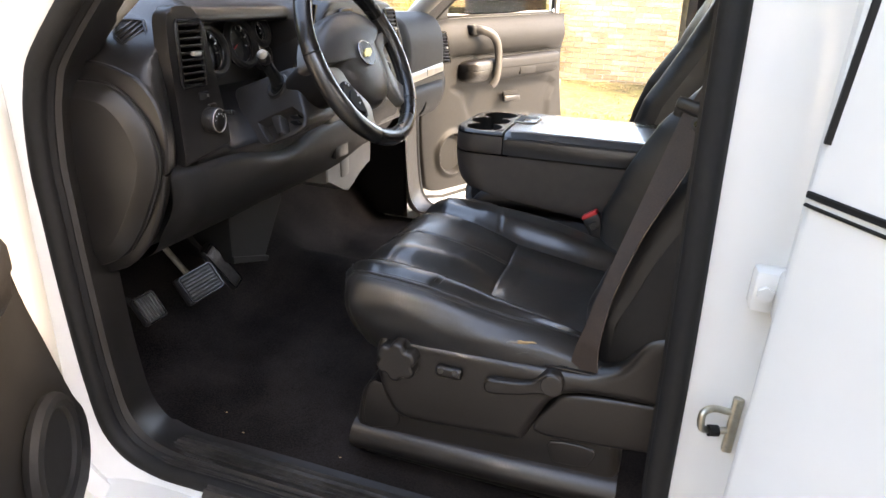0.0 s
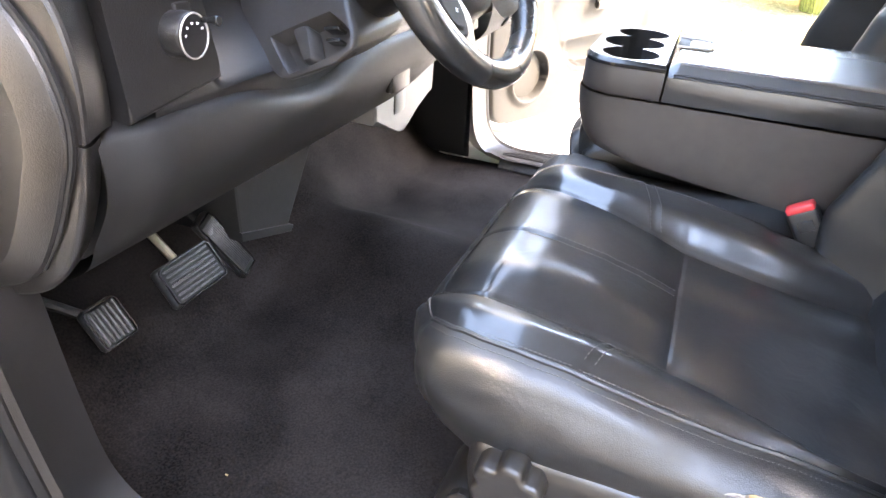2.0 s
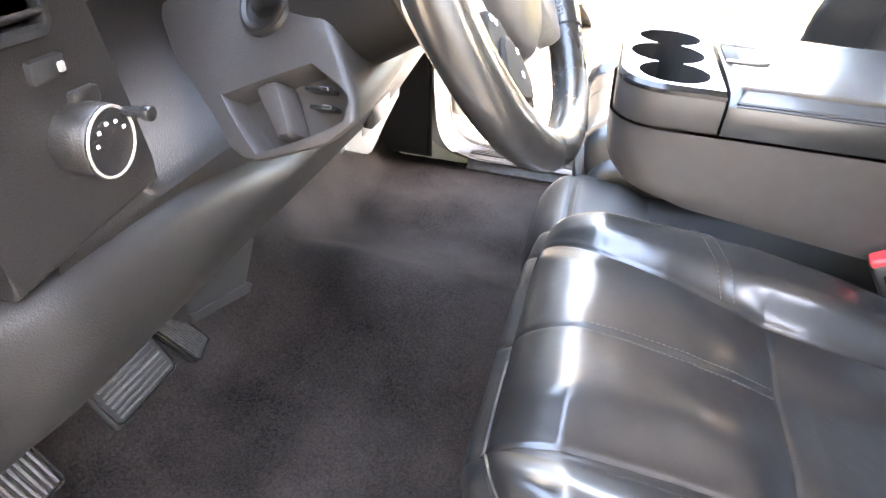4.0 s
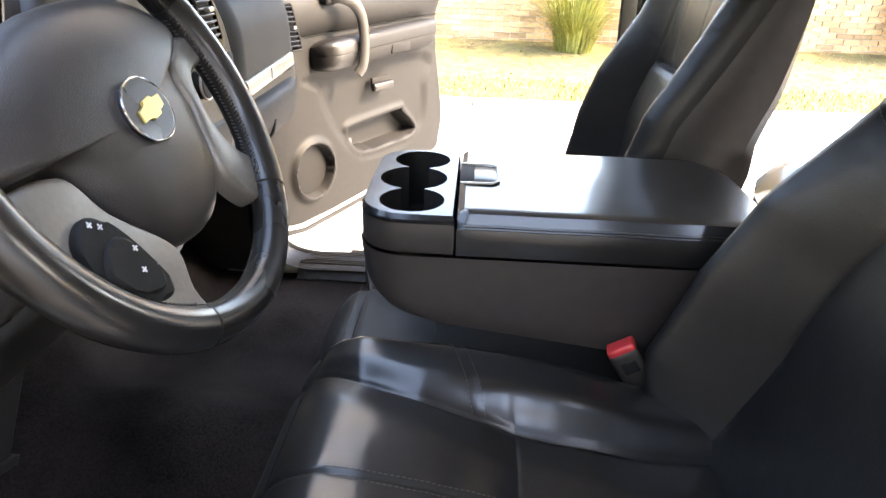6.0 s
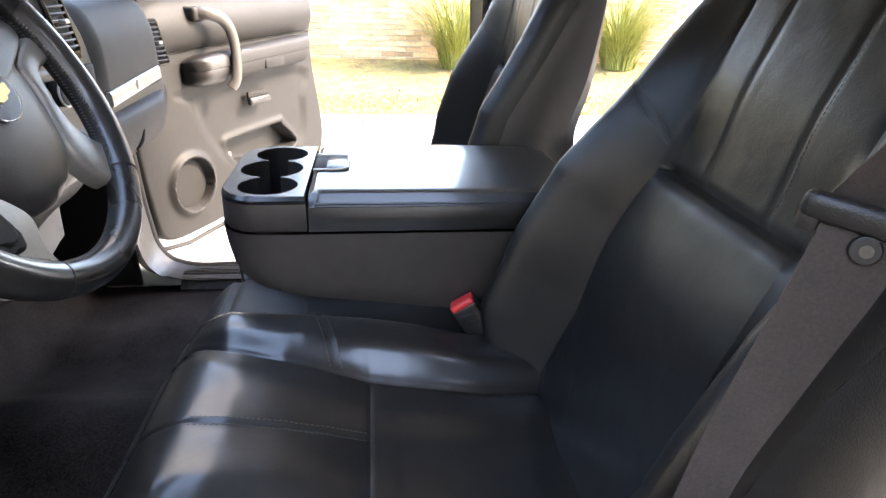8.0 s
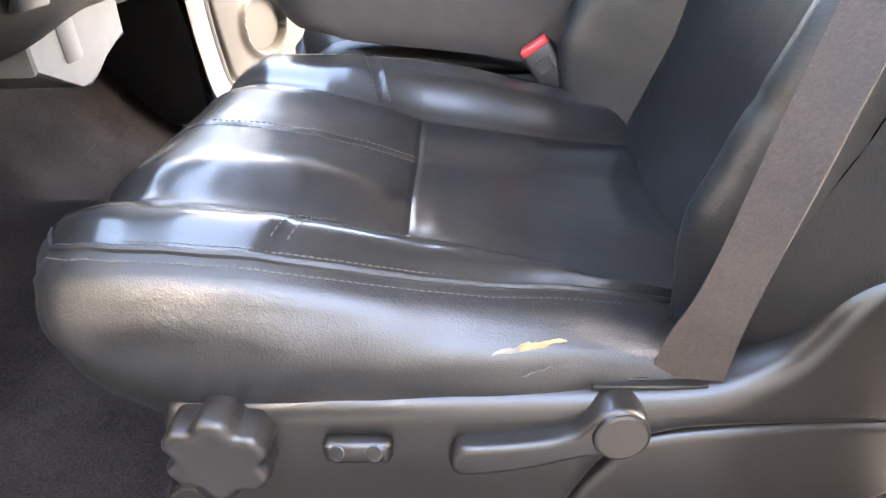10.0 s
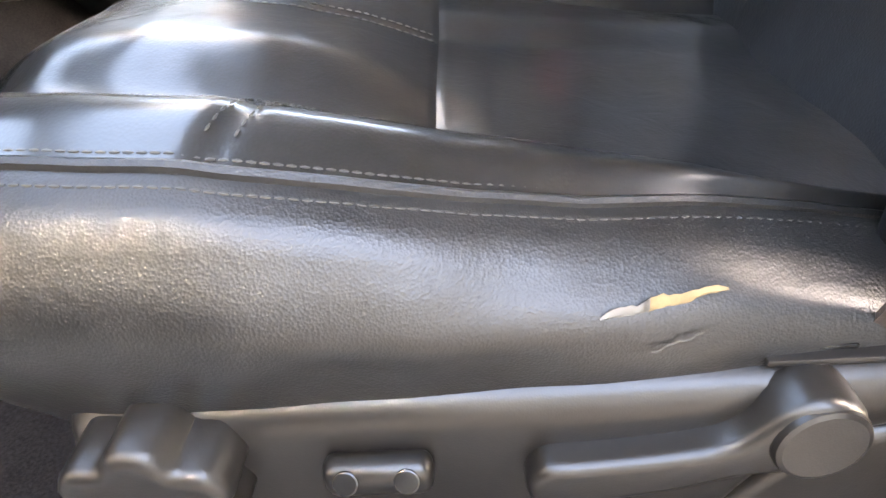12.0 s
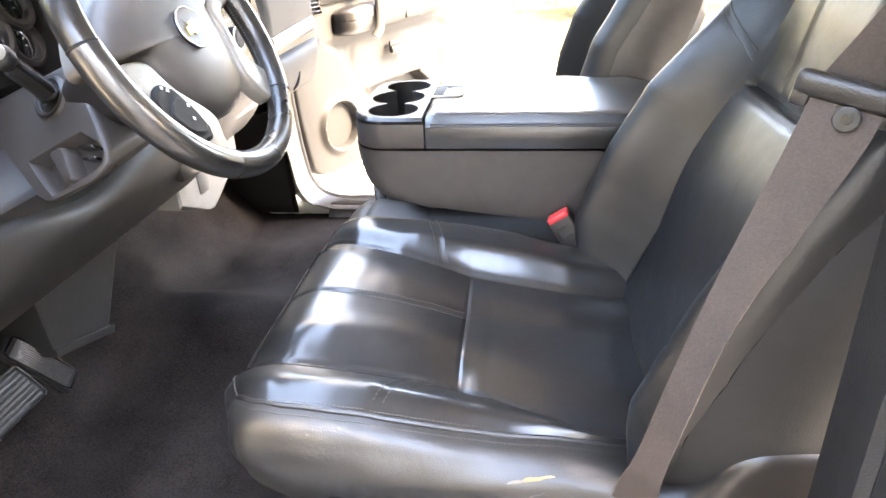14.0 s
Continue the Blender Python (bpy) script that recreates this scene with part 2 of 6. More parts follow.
def puffed(outline, axis, levels):
    """A flat outline stepped along an axis; each level is (inset, height), the last one capped."""
    n = len(outline)
    p = [np.array(q, float) for q in outline]
    area = sum(p[i][0] * p[(i + 1) % n][1] - p[(i + 1) % n][0] * p[i][1] for i in range(n))
    nrm = []
    for i in range(n):
        t = p[(i + 1) % n] - p[i - 1]
        m = np.array((-t[1], t[0])) / (math.hypot(*t) or 1)
        nrm.append(m if area > 0 else -m)
    rows = []
    for d, h in levels:
        row = []
        for q, m in zip(p, nrm):
            a, b = q + m * d
            row.append({"x": (h, a, b), "y": (a, h, b), "z": (a, b, h)}[axis])
        rows.append(row)
    bm = grid(rows, ring=True)
    last = [v for v in bm.verts if abs(v.co["xyz".index(axis)] - levels[-1][1]) < 1e-7]
    edges = [e for e in bm.edges if e.is_boundary and e.verts[0] in last and e.verts[1] in last]
    bmesh.ops.triangle_fill(bm, use_beauty=True, use_dissolve=False, edges=edges)
    return bm


def tube(pts, r, n=10, closed=False, flat=1.0, caps=True):
    """A round bar along points; r may be a function of the share of the way."""
    p = [Vector([float(c) for c in q]) for q in pts]
    m = len(p)
    rows, up = [], None
    for i in range(m):
        t = (p[(i + 1) % m] - p[i - 1]) if closed else (p[min(i + 1, m - 1)] - p[max(i - 1, 0)])
        t.normalize()
        if up is None:
            up = Vector((0, 0, 1)) if abs(t.z) < 0.9 else Vector((1, 0, 0))
        up = (up - t * up.dot(t)).normalized()
        side = t.cross(up)
        rr = r(i / max(1, m - 1)) if callable(r) else r
        rows.append([p[i] + (side * math.cos(k * 2 * math.pi / n) + up * flat * math.sin(k * 2 * math.pi / n)) * rr for k in range(n)])
    if closed:
        rows.append(rows[0])
        bm = grid(rows, ring=True)
        bmesh.ops.remove_doubles(bm, verts=bm.verts, dist=1e-5)
        return bm
    return grid(rows, ring=True, caps=caps)


def strap(pts, wide, thick=0.0015):
    """A flat band along points; wide: its half width as a vector, one for all points or one a point."""
    rows = []
    for i, q in enumerate(pts):
        w = Vector(wide[i] if isinstance(wide, list) else wide)
        q = Vector([float(c) for c in q])
        a, b = Vector([float(c) for c in pts[max(0, i - 1)]]), Vector([float(c) for c in pts[min(len(pts) - 1, i + 1)]])
        nrm = (b - a).cross(w).normalized() * thick
        rows.append([q - w + nrm, q + w + nrm, q + w - nrm, q - w - nrm])
    return grid(rows, ring=True, caps=True)


def disc(center, normal, r, depth, n=28, r2=None, bev=0.0):
    """A round plug whose face looks along normal."""
    bm = bmesh.new()
    bmesh.ops.create_cone(bm, cap_ends=True, segments=n, radius1=r, radius2=r if r2 is None else r2, depth=depth)
    if bev:
        es = [e for e in bm.edges if len(e.link_faces) == 2 and any(len(fa.verts) > 4 for fa in e.link_faces)]
        bmesh.ops.bevel(bm, geom=es, offset=bev, segments=2, profile=0.5, affect="EDGES")
    q = Vector(normal).to_track_quat("Z", "Y").to_matrix().to_4x4()
    return moved(bm, Matrix.Translation(center) @ q)


def ring_bm(center, normal, r, tube_r, n=36, flat=1.0):
    q = Vector(normal).to_track_quat("Z", "Y").to_matrix()
    pts = [Vector(center) + q @ Vector((r * math.cos(a), r * flat * math.sin(a), 0)) for a in [k * 2 * math.pi / n for k in range(n)]]
    return tube(pts, tube_r, 8, closed=True)


def wob(x, y, z, s, amount):
    return noise.noise((x * s, y * s, z * s)) * amount


# ---- outside: ground, kerb, lawn, wall ----
bm = bmesh.new()
ys = [-60, -20, -6, -1.3, 3, 5.70]
rows = [[(x, y, 0.0) for x in (-80, -20, -6, 0, 6, 20, 80)] for y in ys]
rows += [[(x, y, z) for x in (-80, -20, -6, 0, 6, 20, 80)] for y, z in ((5.86, 0.02), (6.2, 0.03), (7.5, 0.12), (9.3, 0.24), (14, 0.3), (80, 0.4))]
ground = structure("ground", grid(rows, keep=lambda i, j: 2 < i < 5), CONCRETE, "pale sunlit concrete car park beside the truck", "ground")
structure("road", grid(rows, keep=lambda i, j: i < 3), ASPHALT, "worn dark asphalt on the driver's side", "road")
# added wall out of view: blocks low sky and returns a warm bounce
structure("wall_behind", rbox((0, -7.4, 2.6), (60, 0.4, 5.2), 0), RENDERED, "plain pale grey wall, unseen, added to shape driver's side light", "wall", smooth=False)
structure("wall_ahead", rbox((-6.5, 0, 2.4), (0.4, 30, 4.8), 0), HEDGE, "plain dull green hedge ahead of the truck", "hedge", smooth=False)
structure("lawn", grid(rows, keep=lambda i, j: i > 5), SOIL, "thin grass strip covered with dry straw before the wall", "lawn")
structure("kerb", merge(*[rbox((-39 + 3.0 * k + 1.5, 5.78, 0.0), (2.985, 0.17, 0.13), 0.018) for k in range(26)]), CONCRETE, "pale concrete kerb along the straw lawn", "kerb")


def strewn(name, mat, label, category, count, box, height, width, lean, seed, rise):
    """Thin bent blades strewn over the lawn."""
    rng = random.Random(seed)
    verts, faces = [], []
    for _ in range(count):
        x, y = rng.uniform(box[0], box[1]), rng.uniform(box[2], box[3])
        z = rise(y)
        a, h = rng.uniform(0, 6.283), height * rng.uniform(0.5, 1.3)
        dx, dy = math.cos(a), math.sin(a)
        w, ln = width * rng.uniform(0.6, 1.3), lean * rng.uniform(0.4, 1.4)
        i = len(verts)
        for k, (s, ww) in enumerate(((0, 1), (0.5, 0.8), (1, 0.15))):
            cx, cy, cz = x + dx * ln * s * s, y + dy * ln * s * s, z + h * s
            verts += [(cx - dy * w * ww, cy + dx * w * ww, cz), (cx + dy * w * ww, cy - dx * w * ww, cz)]
        faces += [(i, i + 1, i + 3, i + 2), (i + 2, i + 3, i + 5, i + 4)]
    me = bpy.data.meshes.new(name)
    me.from_pydata(verts, [], faces)
    me.materials.append(mat)
    return tagged(new(name, me), label, category, "", "stuff")


def lawn_z(y):
    return lerped(y, [(5.86, 0.02), (6.2, 0.03), (7.5, 0.12), (9.3, 0.24)])


strewn("dry_straw", STRAW, "loose dry straw lying on the lawn", "straw", 9000, (-6, 9, 6.4, 9.35), 0.03, 0.006, 0.22, 3, lawn_z)
strewn("short_grass", BLADE, "short yellow-green grass growing behind the kerb", "grass", 9000, (-6, 9, 5.9, 6.9), 0.06, 0.005, 0.06, 4, lawn_z)


def grass_clump(x, y, r, h, count, seed):
    rng = random.Random(seed)
    ob = thing("ornamental_grass", (x, y, lawn_z(y)), "tall arching clump of green ornamental grass by the brick wall", "grass clump", "grass clumps")
    verts, faces = [], []
    for _ in range(count):
        a, rr = rng.uniform(0, 6.283), r * 0.35 * math.sqrt(rng.random())
        b = a + rng.uniform(-0.5, 0.5)
        bx, by = x + rr * math.cos(a), y + rr * math.sin(a)
        hh, out, w = h * rng.uniform(0.35, 1.05), r * rng.uniform(0.4, 1.6), rng.uniform(0.004, 0.010)
        i = len(verts)
        for k in range(5):
            s = k / 4
            cx, cy = bx + math.cos(b) * out * s ** 1.8, by + math.sin(b) * out * s ** 1.8
            cz = lawn_z(y) + hh * (s * 1.25 - 0.35 * s ** 3)
            ww = w * (1 - 0.85 * s)
            verts += [(cx - math.sin(b) * ww, cy + math.cos(b) * ww, cz), (cx + math.sin(b) * ww, cy - math.cos(b) * ww, cz)]
        faces += [(i + 2 * k, i + 2 * k + 1, i + 2 * k + 3, i + 2 * k + 2) for k in range(4)]
    me = bpy.data.meshes.new("blades")
    me.from_pydata(verts, [], faces)
    me.materials.append(BLADE)
    leaf = new("blades", me)
    leaf.parent, leaf.matrix_parent_inverse = ob, Matrix.Translation(-ob.location)
    leaf["kind"] = "stuff"
    return ob


for k, (gx, gr, gh) in enumerate(((1.45, 0.78, 1.35), (4.05, 0.75, 1.4), (-1.75, 0.55, 1.5), (-2.6, 0.6, 1.6), (-3.5, 0.6, 1.6), (6.6, 0.6, 1.3))):
    grass_clump(gx, 8.75 + 0.1 * (k % 3), gr, gh, 900, 20 + k)

WALL_Y = 9.40
brick_wall = structure("wall_brick", rbox((0, WALL_Y + 0.16, 1.5), (44, 0.30, 3.0), 0), MORTAR, "pale mortar bed of the long orange brick wall", "wall", smooth=False)

# ---- the cab: floor, sills, pillars, roof ----
FLOOR = 0.555


def floor_z(x, y):
    z = FLOOR + 0.13 * math.exp(-((y - 0.02) / 0.17) ** 2) * smoothstep(0.3, -0.55, x) * 0.9
    z += smoothstep(-0.72, -1.08, x) * 0.34
    z += 0.003 * noise.noise((x * 9, y * 9, 1)) + 0.002 * noise.noise((x * 31, y * 31, 4))
    return z


rows = [[(x, y, floor_z(x, y)) for y in np.linspace(-0.80, 0.80, 90)] for x in np.linspace(-1.14, 1.35, 130)]
structure("floor", grid(rows), CARPET, "worn black carpet on the cab floor", "carpet")
structure("underbody", rbox((0.1, 0, 0.47), (2.6, 1.66, 0.10), 0.01), RUBBER, "dark underside of the truck cab", "underbody")


def sill(side, inner):
    """The plate inside the seal, or its outer lip beyond it, with raised ribs."""
    prof = [(0.760, 0.560), (0.785, 0.586), (0.800, 0.590)] if inner else [(0.884, 0.572)]
    for k in range(7) if inner else range(7, 10):
        y = 0.806 + 0.011 * k
        prof += [(y, 0.5885), (y + 0.003, 0.5940), (y + 0.006, 0.5940), (y + 0.009, 0.5885)]
    prof += [(0.883, 0.5885), (0.883, 0.53), (0.760, 0.53)] if inner else [(0.918, 0.584), (0.924, 0.565), (0.920, 0.54), (0.884, 0.53)]
    return prism([(side * a, b) for a, b in prof], "x", -0.505 if inner else -0.36, 0.43)


for s, nm in ((-1, "driver"), (1, "passenger")):
    structure("door_sill", merge(sill(s, True), sill(s, False)), SCUFFED, "ribbed black plastic door sill plate, scuffed", "sill plate", smooth=False)
    # rocker panel in body colour below the seal
    prof = [(0.90, 0.56), (0.935, 0.565), (0.968, 0.545), (0.985, 0.48), (0.975, 0.36), (0.93, 0.30), (0.84, 0.30), (0.84, 0.53)]
    structure("rocker", prism([(s * a, b) for a, b in prof], "x", -0.9, 2.4, 0.006), PAINT, "white painted rocker panel below the door opening", "rocker panel")

# body side ring with the two door openings per side, then a rubber seal round the front opening
OPEN = spline([(0.432, 0.80), (0.445, 0.64), (0.36, 0.585), (-0.30, 0.580), (-0.500, 0.582), (-0.590, 0.636), (-0.618, 0.76), (-0.630, 0.95), (-0.634, 1.10), (-0.634, 1.20),
               (-0.612, 1.315), (-0.555, 1.405), (-0.30, 1.645), (-0.08, 1.80), (0.15, 1.825), (0.36, 1.79), (0.398, 1.60), (0.413, 1.30), (0.424, 1.05)], 6, closed=True)


def ring_side(s):
    """The white jamb: a frame that follows the opening, from the seal out to the skin."""
    cx, cz = -0.1, 1.15
    rows = []
    n = len(OPEN)
    for i, (x, z) in enumerate(OPEN):
        t = OPEN[(i + 1) % n] - OPEN[i - 1]
        nx, nz = -t[1], t[0]
        l = math.hypot(nx, nz)
        nx, nz = nx / l, nz / l
        if nx * (x - cx) + nz * (z - cz) < 0:
            nx, nz = -nx, -nz
        rear = smoothstep(0.25, 0.45, x)
        low = smoothstep(0.7, 0.58, z)
        out = 0.07 + 0.05 * rear - 0.02 * low
        dp = 0.035 * rear * smoothstep(0.7, 0.8, z)
        prof = [(0.0, 0.845), (0.002, 0.885), (0.012, 0.905 - dp * 0.6), (0.03, 0.915 - dp), (0.045, 0.93 - dp * 1.3), (out * 0.75, 0.940 - dp), (out, 0.968), (out + 0.03, 0.975), (out + 0.035, 0.90), (0.02, 0.84)]
        rows.append([(x + nx * a, s * b, z + nz * a) for a, b in prof])
    rows.append(rows[0])
    bm = grid(rows, ring=True)
    bmesh.ops.remove_doubles(bm, verts=bm.verts, dist=1e-5)
    return bm


for s in (-1, 1):
    structure("door_jamb", ring_side(s), PAINT, "white painted jamb round the open front door", "door jamb")
    ring_pts = [(x, s * 0.885, z) for x, z in OPEN]
    structure("door_seal", merge(tube(ring_pts, 0.017, 10, closed=True), tube([(x, s * 0.862, z) for x, z in OPEN], 0.014, 8, closed=True)), RUBBER, "black rubber seal round the front door opening", "door seal")
    # inner trim between the seal and the carpet
    rows = []
    for i, (x, z) in enumerate(OPEN):
        ix, iz = x + (-0.1 - x) * 0.035, z + (1.15 - z) * 0.03
        rows.append([(x, s * 0.872, z), (ix, s * 0.85, iz), (x + 0.0, s * 0.80, z), (x, s * 0.77, z + (0.0 if z > 0.6 else 0.01))])
    rows.append(rows[0])
    structure("pillar_trim", grid(rows), PLASTIC, "dark plastic trim inside the door opening", "pillar trim")
    # beige windscreen pillar cover
    pil = spline([(-0.70, s * 0.785, 1.325), (-0.63, s * 0.775, 1.383), (-0.54, s * 0.768, 1.458), (-0.33, s * 0.735, 1.63), (-0.05, s * 0.68, 1.80)], 6)
    structure("pillar_cover", tube(pil, 0.029, 12), BEIGE, "light beige windscreen pillar cover", "pillar cover")
    # B pillar with beige-grey upper trim
    structure("middle_pillar", prism([(0.44, 0.56), (0.60, 0.56), (0.585, 1.1), (0.545, 1.80), (0.43, 1.80), (0.445, 1.1)], "y", s * 0.80, s * 0.86, 0.012), PLASTIC, "dark trimmed pillar between the two doors", "pillar")
    structure("cab_side_skin", prism([(0.52, 0.5), (0.62, 0.5), (0.60, 1.80), (0.50, 1.80)], "y", s * 0.865, s * 0.968, 0.006), PAINT, "white painted post between front and rear doors", "pillar")
structure("roof", prism([(-0.15, 1.80), (0.1, 1.86), (1.6, 1.87), (1.85, 1.80), (1.8, 1.77), (0.1, 1.80)], "y", -0.875, 0.875, 0.02), PAINT, "white cab roof with pale lining", "roof")
structure("headliner", rbox((0.8, 0, 1.765), (1.8, 1.62, 0.02), 0.008), LINING, "pale beige cloth roof lining", "headliner")
structure("cab_back", rbox((1.78, 0, 1.15), (0.05, 1.7, 1.25), 0.02), VINYL, "dark trimmed rear wall of the cab", "cab wall")
structure("firewall", rbox((-1.17, 0, 0.93), (0.05, 1.66, 0.85), 0.02), CARPET, "dark carpeted firewall ahead of the pedals", "firewall")
ws = [[(-1.08 + 0.92 * k / 8, -0.72 + 0.08 * k / 8 + j * (1.44 - 0.16 * k / 8) / 10, 1.38 + 0.42 * k / 8 + 0.02 * math.sin(math.pi * k / 8)) for j in range(11)] for k in range(9)]
wso = structure("windscreen", grid(ws), GLASS, "clear windscreen above the dashboard", "windscreen")
wso.visible_shadow = False
hood = [[(-1.12 - 1.1 * k / 10, (-0.85 + 1.7 * j / 12) * (1 - 0.08 * k / 10), 1.30 - 0.10 * (k / 10) ** 2 + 0.03 * math.cos((j - 6) / 6 * 1.4)) for j in range(13)] for k in range(11)]
structure("hood", grid(hood), PAINT, "white painted hood ahead of the windscreen", "hood")
for s in (-1, 1):
    structure("fender", prism([(-2.2, 1.18), (-0.70, 1.30), (-0.70, 0.45), (-1.0, 0.45), (-1.15, 0.75), (-1.5, 0.9), (-1.85, 0.75), (-2.0, 0.5), (-2.25, 0.5)], "y", s * 0.80, s * 0.965, 0.03), PAINT, "white painted front fender", "fender")
    structure("kick_panel", prism([(-1.12, 0.56), (-0.63, 0.56), (-0.645, 0.85), (-0.66, 1.0), (-1.12, 1.0)], "y", s * 0.785, s * 0.82, 0.012), PLASTIC, "dark plastic kick panel beside the footwell", "kick panel")


# ---- front seats ----
def edge_out(x):
    """The welted outer edge of the cushion in plan."""
    return lerped(x, [(-0.20, -0.612), (-0.178, -0.630), (-0.160, -0.648), (-0.135, -0.664), (-0.10, -0.673), (-0.04, -0.676), (0.02, -0.674), (0.07, -0.667), (0.12, -0.658), (0.20, -0.648), (0.26, -0.639), (0.38, -0.618)])


def seam_out(x):
    y = lerped(x, [(-0.20, -0.575), (-0.13, -0.578), (-0.09, -0.573), (-0.03, -0.566), (0.03, -0.562), (0.09, -0.564), (0.14, -0.574), (0.19, -0.594), (0.24, -0.620), (0.38, -0.640)])
    return max(y, edge_out(x) + 0.012)


def seam_in(x):
    return lerped(x, [(-0.20, -0.212), (-0.16, -0.232), (-0.11, -0.260), (-0.03, -0.287), (0.046, -0.298), (0.15, -0.298), (0.25, -0.297), (0.38, -0.278)])


def seam_mid(x):
    return lerped(x, [(-0.20, -0.415), (-0.08, -0.418), (0.0, -0.418), (0.05, -0.412), (0.10, -0.399)])


X_CROSS = 0.091
Y_IN, X_BACK = -0.138, 0.38


def front_edge(y):
    q = (y + 0.400) / 0.265
    return -0.193 + (0.030 * abs(q) ** 5 if q < 0 else 0.030 * q ** 4)


def bell(d, w):
    return math.exp(-(d / w) ** 2)


def inner_stitch(y):
    return 0.044 - 0.30 * (y + 0.29)


def cushion_z(x, y):
    so, si, yo = seam_out(x), seam_in(x), edge_out(x)
    zp = lerped(x, [(-0.20, 0.980), (-0.16, 0.989), (-0.12, 0.996), (-0.06, 0.995), (0.0, 0.989), (0.06, 0.973), (0.11, 0.958), (0.16, 0.947), (0.21, 0.941), (0.26, 0.929), (0.32, 0.911), (0.38, 0.895)])
    zo = lerped(x, [(-0.20, 0.974), (-0.13, 0.981), (-0.09, 0.974), (-0.03, 0.962), (0.03, 0.950), (0.09, 0.938), (0.15, 0.930), (0.22, 0.927), (0.28, 0.916), (0.38, 0.890)])
    zm = lerped(x, [(-0.20, 0.982), (-0.13, 0.991), (-0.08, 0.988), (-0.01, 0.977), (0.04, 0.961), (0.09, 0.938), (0.13, 0.928), (0.20, 0.920), (0.30, 0.908), (0.38, 0.893)])
    zi = lerped(x, [(-0.20, 0.975), (-0.11, 0.986), (-0.03, 0.984), (0.046, 0.968), (0.09, 0.951), (0.153, 0.938), (0.25, 0.921), (0.38, 0.899)])
    zc = lerped(x, [(-0.20, 0.985), (-0.12, 1.004), (0.0, 1.006), (0.08, 0.998), (0.175, 0.980), (0.25, 0.962), (0.38, 0.930)])
    crest = min(-0.165, si + 0.42 * (Y_IN - si) + 0.02)
    keys = [(yo, zp - 0.003), (yo + (so - yo) * 0.32, zp + 0.007), (yo + (so - yo) * 0.66, 0.5 * (zp + zo) + 0.008), (so, zo), (so + 0.07, zm + 0.004), (seam_mid(x), zm), (si - 0.05, 0.5 * (zm + zi) + 0.004), (si, zi), (si + 0.5 * (crest - si), zc - 0.003), (crest, zc), (crest + 0.35 * (Y_IN - crest), zc - 0.008), (Y_IN, zc - 0.055)]
    z = spline_at(y, keys)
    z -= 0.0026 * bell(y - so, 0.0035) + 0.0030 * bell(y - si, 0.0035)
    inside = smoothstep(so, so + 0.01, y) * smoothstep(si, si - 0.01, y)
    if x < X_CROSS + 0.03:
        z -= 0.0026 * bell(y - seam_mid(x), 0.0035) * inside * smoothstep(X_CROSS + 0.002, X_CROSS - 0.01, x)
    broad = smoothstep(so - 0.004, so + 0.03, y) * smoothstep(si + 0.006, si - 0.03, y)
    z -= (0.0016 * bell(x - X_CROSS, 0.003) + 0.0012 * bell(x - X_CROSS, 0.018)) * broad
    # the cross seam is drawn down hardest where it meets the outer seam
    z -= 0.0060 * bell(math.hypot(x - X_CROSS, (y - so - 0.012) * 0.55), 0.022) * smoothstep(so - 0.012, so + 0.004, y)
    z -= 0.0022 * bell(x - inner_stitch(y), 0.005) * smoothstep(si, si + 0.01, y)
    z -= 0.0016 * bell(x - 0.008 - 0.30 * (y + 0.668), 0.005) * smoothstep(so, so - 0.01, y)
    # sagging and fine creases
    free = smoothstep(yo, yo + 0.04, y)
    z += wob(x, y, 0, 7, 0.0022) * free + wob(x * 2.0, y, 3, 26, 0.0004) * free
    z += 0.0012 * noise.noise((x * 16, y * 9, 7)) * free * smoothstep(so, so - 0.03, y)
    z += 0.0020 * noise.noise((x * 9 + y * 5, y * 13, 11)) * smoothstep(0.12, 0.18, x) * inside
    return z


def spline_at(x, keys):
    """Monotone cubic through (x, value) keys."""
    n = len(keys)
    if x <= keys[0][0]:
        return keys[0][1]
    if x >= keys[-1][0]:
        return keys[-1][1]
    d = [(keys[i + 1][1] - keys[i][1]) / max(1e-6, keys[i + 1][0] - keys[i][0]) for i in range(n - 1)]

    def slope(i):
        if i == 0:
            return d[0]
        if i == n - 1:
            return d[-1]
        return 0.0 if d[i - 1] * d[i] <= 0 else 2 * d[i - 1] * d[i] / (d[i - 1] + d[i])
    for i in range(n - 1):
        if x <= keys[i + 1][0]:
            h = max(1e-6, keys[i + 1][0] - keys[i][0])
            t = (x - keys[i][0]) / h
            return (keys[i][1] * (1 + 2 * t) * (1 - t) ** 2 + slope(i) * h * t * (1 - t) ** 2 + keys[i + 1][1] * t * t * (3 - 2 * t) + slope(i + 1) * h * t * t * (t - 1))


NC, NR = (34, 34, 32, 32), (64, 56)


def eased(t):
    return t - 0.6 * math.sin(2 * math.pi * t) / (2 * math.pi)


